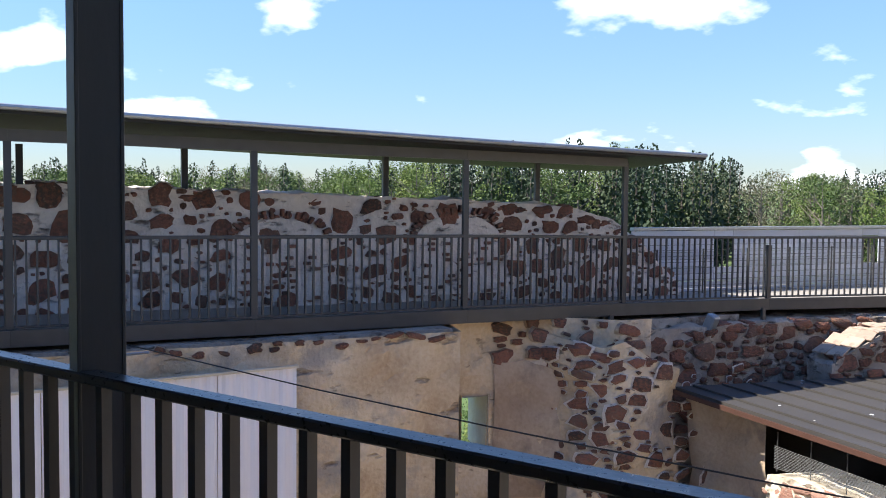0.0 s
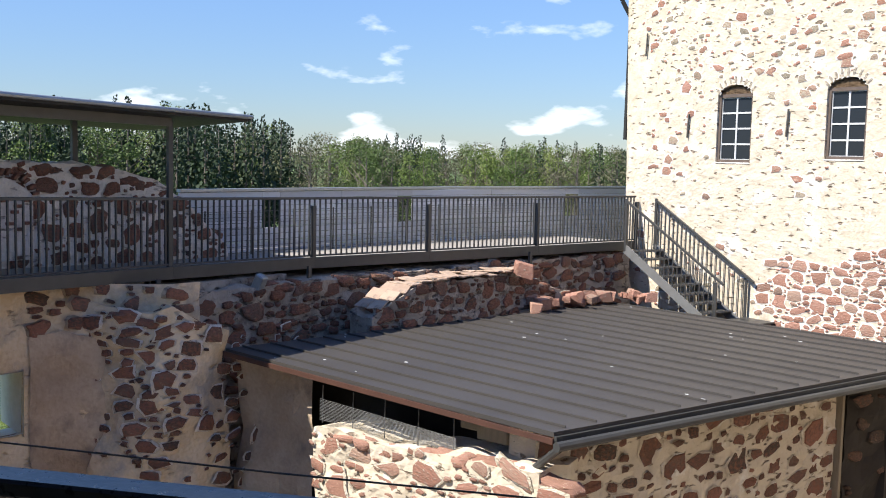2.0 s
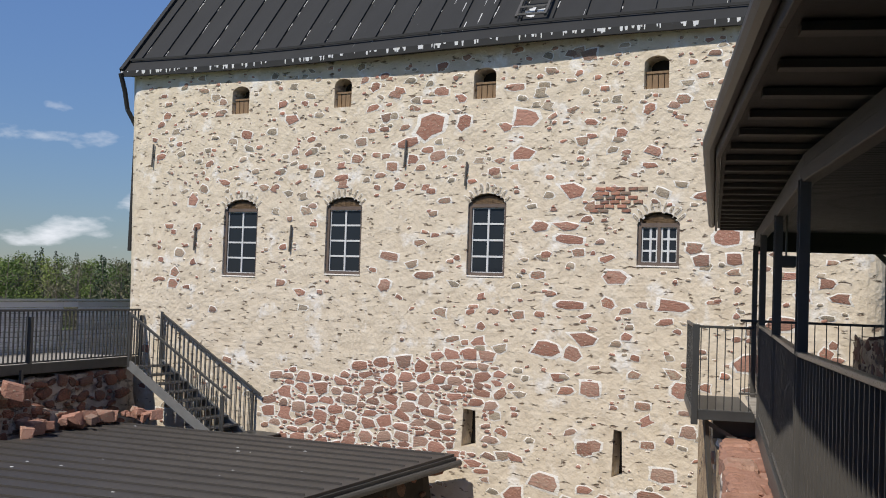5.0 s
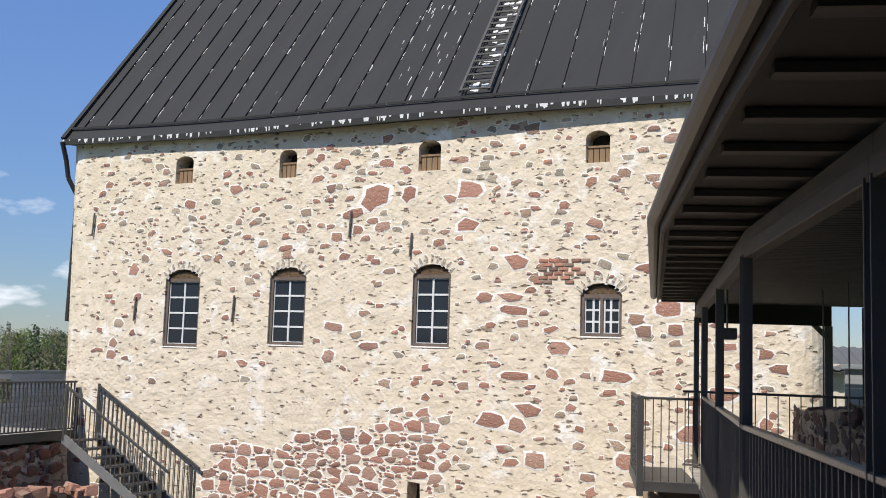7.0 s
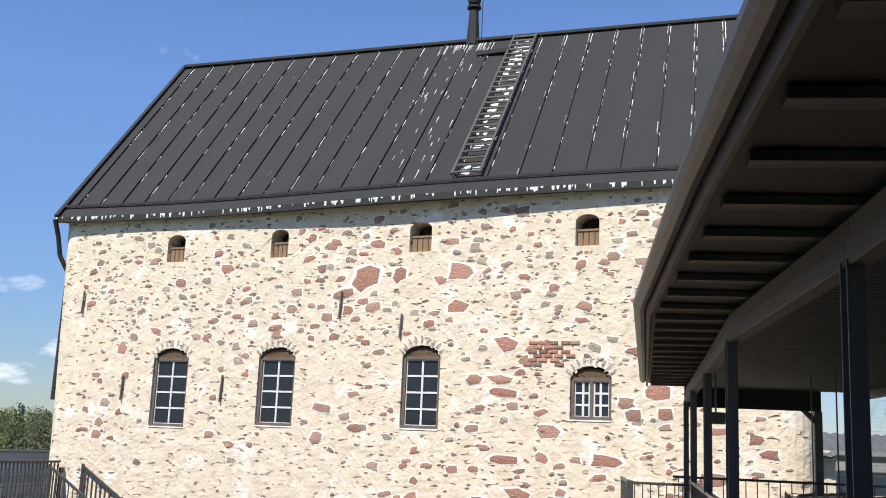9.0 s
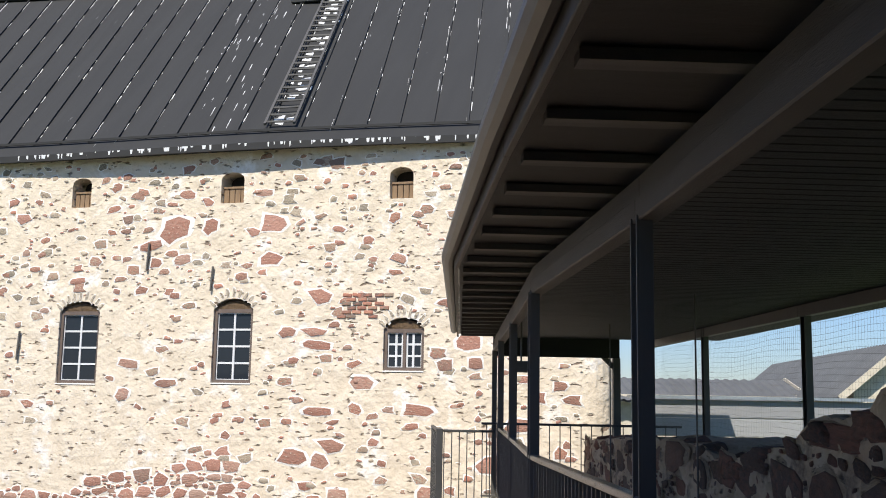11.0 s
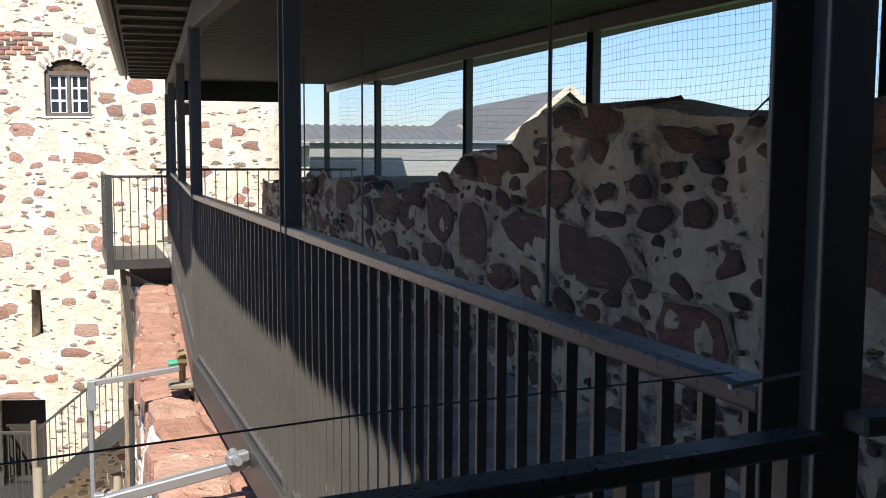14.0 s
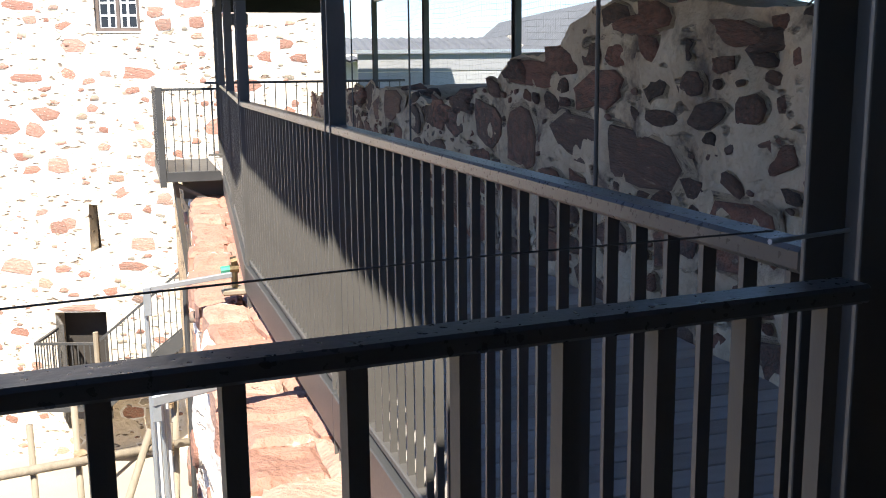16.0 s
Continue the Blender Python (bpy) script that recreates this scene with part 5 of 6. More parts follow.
def shed_at(s, k):
    return C_.lerp(R_, s).lerp(L_.lerp(T_, s), k)


def shed_roof_fn(bm):
    top = [[shed_at(i / 12, k / 8) for i in range(13)] for k in range(9)]
    sheet(bm, top)
    sheet(bm, [[p - Vector((0, 0, 0.06)) for p in r] for r in top])
    for r in (top[0], top[-1]):
        sheet(bm, [r, [p - Vector((0, 0, 0.06)) for p in r]])
    for i in (0, -1):
        col = [r[i] for r in top]
        sheet(bm, [col, [p - Vector((0, 0, 0.06)) for p in col]])
sroof = one("roof", shed_roof_fn, "shed_tin", shed, "dark brown standing-seam sheet roof with white specks")
for i in range(19):
    s = (i + 0.5) / 19
    one("seam", lambda bm: bar(bm, shed_at(s, 0.01) + Vector((0, 0, 0.018)), shed_at(s, 0.99) + Vector((0, 0, 0.018)), 0.012, 0.03), "shed_tin", sroof)
one("fascia", lambda bm: (bar(bm, C_ + Vector((0.02, -0.04, -0.1)), L_ + Vector((0, -0.04, -0.07)), 0.03, 0.07),), "rust", sroof, "red-brown painted fascia board")
one("eave_board", lambda bm: bar(bm, C_ + Vector((0.02, 0, -0.13)), R_ + Vector((0.02, 0, -0.13)), 0.05, 0.16), "steel_far", sroof)
one("gutter", lambda bm: rod(bm, C_ + Vector((0.10, -0.1, -0.14)), R_ + Vector((0.10, 0, -0.16)), 0.06, 10), "steel_far", sroof, "black half-round gutter")
one("downpipe", lambda bm: (rod(bm, C_ + Vector((0.08, 0.0, -0.18)), C_ + Vector((-0.85, 0.35, -0.95)), 0.05), rod(bm, C_ + Vector((-0.85, 0.35, -0.95)), C_ + Vector((-0.87, 0.35, -3.5)), 0.05)), "steel_far", shed, "dark slanting downpipe")
r = random.Random(3)
for i in range(34):
    s, k = r.random(), r.random()
    p = shed_at(s, k)
    c = one("lime_speck", lambda bm: bmesh.ops.create_icosphere(bm, subdivisions=1, radius=r.uniform(0.012, 0.03), matrix=Matrix.Translation(p + Vector((0, 0, 0.004))) @ Matrix.Diagonal((1.4, 1, 0.3, 1))), "frame_paint", sroof)
# masonry under the roof
st = scatter(51, (0.0, 6.4, -6, -2.0), 330, (0.12, 0.5), flat=0.62, gap=1.14)
crest_wall("wall_shed_side", "shed side wall of brown stones in pale mortar", [(-6.6, 10.2), (-5.0, 16.4)], -6.5, lambda u: -1.9, 0.6, 1, "plaster", "dark_stone", st, 8.1, 0.015, 220, amp=0.05, style="flush", rim="plaster")
st = scatter(52, (0.0, 4.1, -6, -2.2), 520, (0.10, 0.52), flat=0.5, gap=1.06)
crest_wall("wall_shed_front", "ruined sunlit front wall of pink stones below the roof", [(-10.25, 9.9), (-9.6, 9.78), (-6.35, 9.75)], -6.5, bend([(0, -2.40), (0.5, -2.32), (1.5, -2.36), (2.6, -2.28), (3.5, -2.22), (4.0, -2.24)]), 0.9, 1, "plaster", "red_stone", st, 9.3, 0.022, 240, amp=0.08, style="flush")
screen = tagged(empty("wire_screen"), "fine wire screen in the gap under the shed roof", "screen")
for i in range(15):
    k = i / 14
    one("wire", lambda bm: rod(bm, (-10.2, 9.98, -2.0 - 0.30 * k), (-7.75, 9.98, -2.11 - 0.16 * k), 0.003, 5), "steel_mid", screen)
for i in range(5):
    x = -10.15 + i * 0.59
    one("wire_stay", lambda bm: rod(bm, (x, 9.985, -1.8), (x, 9.985, -2.34), 0.008, 5), "steel_far", screen)
for x0, x1, z0, z1 in ((-7.93, -7.62, -2.06, -1.86), (-7.66, -7.18, -2.16, -1.94)):
    one("bearing_block", lambda bm: box(bm, (x0, 10.3, z0), (x1, 10.9, z1), bevel=0.012), "pole_wood", shed, "grey timber block under the roof")
one("corner_post", lambda bm: box(bm, (-5.03, 16.42, -6.0), (-4.9, 16.55, -1.85), bevel=0.01), "pole_wood", shed, "weathered timber corner post")
st = scatter(53, (0.0, 2.1, -5.6, -2.1), 45, (0.14, 0.42), flat=0.6, gap=1.1)
# masonry coloured near-black: the deep shade of the porch is painted in
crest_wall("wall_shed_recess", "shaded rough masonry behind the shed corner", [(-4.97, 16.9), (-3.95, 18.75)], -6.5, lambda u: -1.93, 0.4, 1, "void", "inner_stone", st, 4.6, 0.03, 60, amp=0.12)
def plain_fn(bm):
    rough(bm, lambda u, v: (Vector((-12.4 + u, 10.35 + 0.1 * math.sin(u), v)), Vector((0, -1, 0))), frange(0, 1.6, 0.15), frange(-6.5, -1.72, 0.2), 0.12, 4.0)
tagged(one("wall_shed_plain", plain_fn, "render_coat"), "grey stained plaster wall under the shed roof", "wall", kind="structure")
# dark sheets added where only shade lies under the shed roof
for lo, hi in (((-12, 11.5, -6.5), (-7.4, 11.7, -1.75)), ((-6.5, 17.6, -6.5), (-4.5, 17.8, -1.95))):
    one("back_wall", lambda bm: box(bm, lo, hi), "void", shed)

# ---- our own wall: cap stones, face and inner ruin ----
own_wall = tagged(empty("wall_own"), "thick castle wall with red cap stones under the gallery", "wall", kind="structure")
WL = [(0.36, 0.2), (0.36, 4.5), (0.36, 7.2), (0.50, 9.3), (0.82, 14.0), (0.95, 17.3)]


def own_face_fn(bm):
    pts = [Vector((x, y, 0)) for x, y in WL]
    tot = length(pts)
    rows = []
    for v in frange(-6.5, -0.3, 0.13):
        row = []
        for u in frange(0, tot, 0.13):
            p, h = along(pts, u)
            o = Vector((-h.y, h.x, 0))
            row.append(p + Vector((0, 0, v)) + o * (0.06 + 0.16 * noise.fractal(Vector((u * 0.9, v * 0.9, 2)), 1.0, 2.0, 5) - 0.03 * (v + 6.5)))
        rows.append(row)
    rows.append([(p[0] + 0.4, p[1], -0.34) for p in rows[-1]])
    rows.append([(3.2, p[1], -0.34) for p in rows[-2]])
    sheet(bm, rows)
one("masonry", own_face_fn, "white_mortar", own_wall, "pale crumbling lime face")
st = scatter(61, (2.2, 16.5, -5.5, -0.4), 330, (0.14, 0.5), flat=0.6, gap=1.15)
lay_stones(st, lambda u, v: ((lambda q: (q[0] + Vector((0, 0, v)) + Vector((-q[1].y, q[1].x, 0)) * (0.06 + 0.16 * noise.fractal(Vector((u * 0.9, v * 0.9, 2)), 1.0, 2.0, 5) - 0.03 * (v + 6.5)), Vector((-q[1].y, q[1].x, 0)), -q[1]))(along([Vector((x, y, 0)) for x, y in WL], u))), own_wall, "stone", 0.03, 150, 8, rim="white_mortar")
r = random.Random(17)
y = 1.4


def cap_fn(w, d, h, seed):
    """A worn cap stone: uneven top, ragged sides."""
    def fn(bm):
        n = 9
        rows = []
        for j in range(n):
            row = []
            for i in range(n):
                a, b = i / (n - 1) * 2 - 1, j / (n - 1) * 2 - 1
                edge = max(abs(a), abs(b))
                ra = 1 - 0.10 * abs(a * b) + 0.07 * noise.noise(Vector((b * 1.6, seed, 0))) * abs(a)
                rb = 1 - 0.10 * abs(a * b) + 0.07 * noise.noise(Vector((a * 1.6, seed, 7))) * abs(b)
                z = h / 2 + 0.02 * noise.fractal(Vector((a * w * 3, b * d * 3, seed)), 1.0, 2.0, 4) - 0.025 * max(0, edge - 0.78) / 0.22
                row.append(Vector((a * w / 2 * ra, b * d / 2 * rb, z)))
            rows.append(row)
        v = sheet(bm, rows)
        ring = [v[0][i] for i in range(n)] + [v[j][-1] for j in range(1, n)] + [v[-1][i] for i in range(n - 2, -1, -1)] + [v[j][0] for j in range(n - 2, 0, -1)]
        low = [bm.verts.new((q.co.x * 1.03, q.co.y * 1.03, -h / 2)) for q in ring]
        for i in range(len(ring)):
            j = (i + 1) % len(ring)
            bm.faces.new((ring[j], ring[i], low[i], low[j]))
    return fn


while y < 14.2:
    d = r.uniform(0.3, 0.75)
    x0 = float(np.interp(y + d / 2, [p[1] for p in WL], [p[0] for p in WL]))
    x = x0 + 0.09 + r.uniform(-0.05, 0.04)
    edge = float(np.interp(y, [p[1] for p in OWN], [p[0] for p in OWN])) + 0.25
    nx = 1 if r.random() < 0.45 else 2
    for q in range(nx):
        w = (edge - x) / nx
        c = one("cap_stone", cap_fn(w * 1.08, d * 1.07, 0.2, r.uniform(0, 90)), "cap", own_wall)
        c.matrix_local = pose(x + w * (q + 0.5), y + d / 2, -0.35 + r.uniform(-0.03, 0.02), r.gauss(0, 1.5), r.gauss(0, 1.5), r.gauss(0, 3))
    y += d * 0.97

inner = bend([(0, 1.7), (6.3, 1.53), (7.2, 1.57), (7.8, 1.62), (8.3, 1.63), (8.6, 1.55), (8.8, 1.40), (9.7, 1.36), (9.9, 1.2), (10.2, 1.15), (11.2, 1.0), (11.9, 0.97), (12.4, 1.08), (14.4, 1.06), (18.4, 0.85)])
BIG = [(8.13, 0.85, 1.51, 0.29), (8.23, 1.17, 0.63, 0.21), (6.97, 1.45, 0.46, 0.12), (6.41, 1.32, 0.26, 0.19), (6.79, 1.12, 0.20, 0.15), (7.14, 1.08, 0.34, 0.13), (7.34, 1.38, 0.21, 0.09), (6.53, 1.15, 0.16, 0.08),
       (7.64, 1.39, 0.21, 0.13), (9.41, 0.82, 0.54, 0.41), (10.09, 0.88, 0.55, 0.33), (10.83, 0.87, 0.55, 0.23), (11.40, 0.56, 0.54, 0.26), (10.30, 0.60, 0.47, 0.18), (8.93, 0.60, 0.40, 0.17), (9.29, 1.25, 0.88, 0.17),
       (6.74, 1.33, 0.2, 0.07), (7.53, 1.05, 0.33, 0.09), (8.10, 1.55, 0.41, 0.14), (13.4, 0.9, 1.4, 0.3)]
st = scatter(71, (2.5, 18.2, -0.1, 1.75), 1600, (0.05, 0.5), flat=0.5, gap=1.1, fixed=BIG)
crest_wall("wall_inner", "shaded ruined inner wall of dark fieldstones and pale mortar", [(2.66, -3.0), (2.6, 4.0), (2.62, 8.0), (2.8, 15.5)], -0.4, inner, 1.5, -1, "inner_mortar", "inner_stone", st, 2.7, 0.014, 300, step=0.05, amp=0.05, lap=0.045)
tagged(one("wall_behind", lambda bm: (box(bm, (-6.5, -4.2, -6), (5, -3.6, 3.2)), box(bm, (-6.6, -6, -6.5), (2.2, -0.4, -0.25))), "mortar"), "stone wall closing the corner walkway", "wall", kind="structure")
tagged(one("wall_core", lambda bm: (box(bm, (0.75, 0.2, -6.5), (4.5, 17.0, -0.42)),), "mortar"), "core of the castle wall", "wall", kind="structure")

# end balcony
bal = tagged(empty("end_balcony"), "small grey steel balcony with picket railing at the gallery end", "balcony")
one("floor_frame", lambda bm: (box(bm, (0.45, 12.55, 0.0), (1.14, 14.6, 0.05)), box(bm, (0.43, 12.53, -0.04), (1.14, 12.58, 0.06)), box(bm, (0.42, 12.58, -0.04), (0.46, 14.6, 0.06))), "steel_far", bal)
railing(bal, [(1.12, 12.55), (0.47, 12.55)], lambda p: 0.02, 1.05, 0.088, 0.012, 0.012, "steel_far", (0.03, 0.03))
railing(bal, [(0.45, 12.56), (0.45, 14.6)], lambda p: 0.02, 1.05, 0.06, 0.012, 0.03, "steel_far", (0.04, 0.04))
one("corner_post", lambda bm: box(bm, (0.42, 12.52, -0.1), (0.5, 12.58, 1.08), bevel=0.005), "steel_far", bal)
one("bracket", lambda bm: (bar(bm, (0.6, 12.7, -0.05), (0.72, 12.75, -1.4), 0.05, 0.05), bar(bm, (0.6, 12.7, -0.08), (1.1, 12.7, -0.35), 0.05, 0.05), box(bm, (0.7, 12.9, -0.3), (1.2, 13.2, -0.05))), "steel", bal)
railing(own, [(1.2, 15.2), (4.1, 14.9)], lambda p: 0.0, 1.1, 0.15, 0.014, 0.014, "steel", (0.04, 0.035))

# ---- beyond the gallery: board fence and roofs ----
bf = tagged(empty("white_board_wall"), "pale horizontal board wall behind the ruin", "fence")
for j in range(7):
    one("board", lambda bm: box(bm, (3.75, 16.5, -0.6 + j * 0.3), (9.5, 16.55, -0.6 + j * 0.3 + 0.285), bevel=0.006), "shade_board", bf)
one("coping", lambda bm: box(bm, (3.7, 16.42, 1.5), (9.5, 16.62, 1.55)), "galv", bf)


def house(name, label, x0, x1, y0, y1, ze, zr, base, gable_end):
    h = tagged(empty(name), label, "house")
    ym = (y0 + y1) / 2
    one("wall", lambda bm: (box(bm, (x0 + 0.4, y0 + 0.5, base), (x1 - 0.4, y1 - 0.5, ze)), bm.faces.new([bm.verts.new(p) for p in ((x1 - 0.4, y0 + 0.5, ze), (x1 - 0.4, ym, zr - 0.2), (x1 - 0.4, y1 - 0.5, ze))])), "trim_cream", h)
    def rf(bm):
        us = frange(x0, x1, 0.09)
        for ya in (y0, y1):
            rows = [[(u, ya + (ym - ya) * k, ze - 0.2 + (zr - ze + 0.2) * k + 0.03 * math.sin(u * 2 * math.pi / 0.36)) for u in us] for k in (0, 1)]
            sheet(bm, rows)
            sheet(bm, [[(a, b, c - 0.08) for a, b, c in rr] for rr in rows])
    one("roof", rf, "corrugated", h, "grey corrugated roof")
    one("barge_board", lambda bm: (bar(bm, (x1, y0, ze - 0.22), (x1, ym, zr), 0.04, 0.2), bar(bm, (x1, y1, ze - 0.22), (x1, ym, zr), 0.04, 0.2)), "trim_cream", h, "cream barge board")
    return h


hs = house("gabled_house", "low house with grey corrugated gable roof", -11.2, 11.2, -2.1, 2.1, 1.84, 3.4, -6, True)
hs.matrix_world = pose(17.4, 41.0, 0.0, 0, 0, -100.3)
hs2 = house("long_outbuilding", "long low outbuilding with grey corrugated roof", -7.0, 6.0, -3.0, 3.0, 1.67, 2.31, -6, True)
hs2.matrix_world = pose(9.0, 39.0, 0.0)

# bird net along the back of the gallery
def net_fn(bm):
    r = random.Random(2)
    def thin(p, q):
        d = (q - p).normalized()
        s = d.cross(Vector((1, 0, 0))).normalized() * 0.001
        o = Vector((0.001, 0, 0))
        a = [bm.verts.new(p + k) for k in (s, -s, o)]
        b = [bm.verts.new(q + k) for k in (s, -s, o)]
        for i in range(3):
            bm.faces.new((a[i], a[(i + 1) % 3], b[(i + 1) % 3], b[i]))
    def xn(y):
        return float(np.interp(y, (1, 6.75, 9.4, 15.5), (3.86, 3.78, 3.78, 3.9)))
    y = 1.2
    while y < 15.2:
        for k in range(5):
            z0, z1 = 0.9 + k * 0.27, 0.9 + (k + 1) * 0.27
            thin(Vector((xn(y), y + 0.012 * math.sin(z0 * 9 + y), z0)), Vector((xn(y), y + 0.012 * math.sin(z1 * 9 + y), z1)))
        y += 0.055
    for j in range(24):
        z = 0.92 + j * 0.056
        y = 1.2
        while y < 15.2:
            za, zb = z + 0.014 * math.sin(y * 3 + j * 0.4), z + 0.014 * math.sin((y + 0.35) * 3 + j * 0.4)
            thin(Vector((xn(y), y, za)), Vector((xn(y + 0.35), y + 0.35, zb)))
            y += 0.35
tagged(one("bird_net", net_fn, "steel_far"), "fine bird net stretched behind the gallery posts", "net")
# a bare twig rooted in the wall top
twig = tagged(empty("bare_twig"), "bare dry twig rooted on the ruined wall top", "twig")
one("stem", lambda bm: (rod(bm, (2.78, 3.75, 1.5), (2.78, 3.55, 1.62), 0.005, 5), rod(bm, (2.78, 3.55, 1.62), (2.78, 3.5, 1.76), 0.004, 5, 0.002)), "bark", twig)
one("branch", lambda bm: rod(bm, (2.78, 3.58, 1.6), (2.78, 3.46, 1.64), 0.003, 5, 0.0015), "bark", twig)
# hanging rods and cables
for i, (x, y) in enumerate(((2.3, 4.64), (2.3, 8.11), (2.3, 10.3), (2.35, 11.6))):
    rd = one("hanging_cable", lambda bm: rod(bm, (x, y, 0.0), (x, y, 2.32), 0.011 if i == 0 else 0.008, 6), "steel")
    tagged(rd, "thin dark steel cable from roof to deck", "cable", "vertical cables in the gallery")


def sag_fn(bm):
    pts = [Vector(p) for p in ((-2.02, 0.056, 1.147), (-1.571, 0.274, 1.125), (-1.256, 0.427, 1.115), (-0.851, 0.623, 1.108), (-0.05, 0.98, 1.115), (0.39, 1.03, 1.122), (0.80, 1.05, 1.125))]
    for p, q in zip(pts, pts[1:]):
        rod(bm, p, q, 0.0012, 6)
tagged(one("guard_cable", sag_fn, "steel"), "thin black cable strung outside the railing", "cable")
for x, y, z, a in ((0.80, 1.0, 1.125, 15), (-2.06, 0.02, 1.12, 100)):
    tb = tagged(empty("turnbuckle", pose(x, y, z, 0, 0, a)), "galvanised turnbuckle on a gallery post", "turnbuckle", "turnbuckles of the cable")
    one("eye_bolt", lambda bm: rod(bm, (-0.03, 0, 0), (0.09, 0, 0), 0.0028), "galv", tb)
    one("sleeve", lambda bm: rod(bm, (-0.05, 0, 0), (-0.01, 0, 0), 0.0034), "galv", tb)

# ---- pipes, tap, stair and scaffold in the courtyard ----
tap = tagged(empty("water_tap"), "brass tap on a steel pipe over the cap stones", "tap")
one("pipe", lambda bm: (bar(bm, (0.11, 6.70, -0.09), (0.68, 6.78, -0.045), 0.035, 0.035, 0.004), bar(bm, (0.13, 6.70, -0.07), (0.13, 6.70, -0.26), 0.05, 0.05, 0.004)), "galv", tap)
one("valve", lambda bm: (rod(bm, (0.71, 6.9, -0.16), (0.71, 6.9, 0.02), 0.022), rod(bm, (0.68, 6.9, -0.03), (0.74, 6.9, -0.03), 0.03), rod(bm, (0.69, 6.9, 0.02), (0.73, 6.9, 0.03), 0.03)), "brass", tap, "brass valve")
one("hose_end", lambda bm: rod(bm, (0.62, 6.9, -0.035), (0.69, 6.9, -0.03), 0.026), "hose", tap, "green hose end")
one("base", lambda bm: box(bm, (0.62, 6.82, -0.2), (0.86, 6.98, -0.16), bevel=0.01), "pole_wood", tap)
br = tagged(empty("pipe_bracket"), "galvanised scaffold bracket clamped to the deck edge", "bracket")
one("arm", lambda bm: (bar(bm, (0.10, 4.55, -0.14), (0.82, 4.68, -0.06), 0.05, 0.05, 0.006),), "galv", br)
one("clamp", lambda bm: (bar(bm, (0.68, 4.62, -0.03), (0.78, 4.65, -0.02), 0.055, 0.05, 0.008), rod(bm, (0.72, 4.55, -0.02), (0.72, 4.72, -0.02), 0.02)), "galv", br)
for i in range(4):
    one("upright", lambda bm: rod(bm, (0.10 + i * 0.022, 4.66 + 0.02 * (i % 2), -0.14), (0.13 + i * 0.03, 4.9, -5.6), 0.011), "frame_paint" if i % 2 else "galv", br)
one("hook", lambda bm: (bar(bm, (0.12, 4.56, -0.1), (0.12, 4.56, -0.24), 0.045, 0.045, 0.004),), "galv", br)
stake = tagged(empty("steel_tube_pair"), "thin dark steel tubes standing against the wall face", "tube")
one("tube", lambda bm: rod(bm, (0.38, 6.9, -0.15), (0.33, 6.95, -5.6), 0.018), "steel_far", stake)
one("tube", lambda bm: rod(bm, (0.12, 6.72, -0.2), (0.14, 6.9, -5.6), 0.016), "galv", stake)

est = tagged(empty("outside_stair"), "grey steel stair with picket railing up to the keep's door", "stair")
TW = lambda u, w, z: KEEP @ Vector((u, -w, z))
S0, S1 = TW(12.6, 0.25, -4.25), TW(16.2, 0.25, -1.3)
S0b, S1b = TW(12.6, 1.25, -4.25), TW(16.2, 1.25, -1.3)
one("stringer", lambda bm: bar(bm, S0b, S1b, 0.04, 0.22), "steel_far", est)
one("stringer", lambda bm: bar(bm, S0, S1, 0.04, 0.22), "steel_far", est)
for i in range(15):
    k = (i + 0.5) / 15
    one("tread", lambda bm: bar(bm, S0.lerp(S1, k), S0b.lerp(S1b, k), 0.25, 0.03), "steel_far", est)
one("handrail", lambda bm: bar(bm, S0b + Vector((0, 0, 1.1)), S1b + Vector((0, 0, 1.1)), 0.05, 0.04), "steel_far", est)
for i in range(36):
    p = S0b.lerp(S1b, (i + 0.5) / 36)
    one("picket", lambda bm: bar(bm, p, p + Vector((0, 0, 1.1)), 0.016, 0.016), "steel_far", est)
one("landing", lambda bm: box(bm, (11.55, -1.3, -4.32), (12.65, -0.02, -4.25), KEEP), "steel_far", est)
for a, b in ((TW(11.6, 1.27, 0), TW(12.6, 1.27, 0)), (TW(11.6, 0.1, 0), TW(11.6, 1.27, 0))):
    one("handrail", lambda bm: bar(bm, a + Vector((0, 0, -3.15)), b + Vector((0, 0, -3.15)), 0.045, 0.04), "steel_far", est)
    n = 11
    for i in range(n):
        p = a.lerp(b, i / (n - 1))
        one("picket", lambda bm: bar(bm, p + Vector((0, 0, -4.3)), p + Vector((0, 0, -3.15)), 0.018, 0.018), "steel_far", est)
one("newel", lambda bm: rod(bm, TW(12.62, 1.3, -5.6), TW(12.62, 1.3, -2.95), 0.045), "pole_wood", est, "round grey timber post")

scaf = tagged(empty("pole_scaffold"), "scaffold of round timber poles lashed with rope", "scaffold")
for a, b, rr in (((-0.62, 6.6, -5.6), (-0.66, 6.9, -0.98), 0.026), ((-0.35, 6.7, -5.6), (-0.38, 6.95, -0.9), 0.026), ((-0.25, 7.2, -5.6), (-0.22, 7.2, -0.75), 0.034), ((0.05, 6.3, -5.6), (0.28, 7.0, -0.8), 0.03), ((-0.15, 6.2, -5.6), (0.22, 6.7, -1.0), 0.028),
                 ((-1.6, 6.8, -1.32), (0.35, 6.9, -1.22), 0.034), ((-1.5, 6.7, -2.1), (0.35, 6.8, -1.95), 0.034), ((-0.5, 6.4, -2.6), (0.1, 6.9, -1.1), 0.03)):
    one("pole", lambda bm: rod(bm, a, b, rr, 9, rr * 0.85), "pole_wood", scaf, smooth=True)
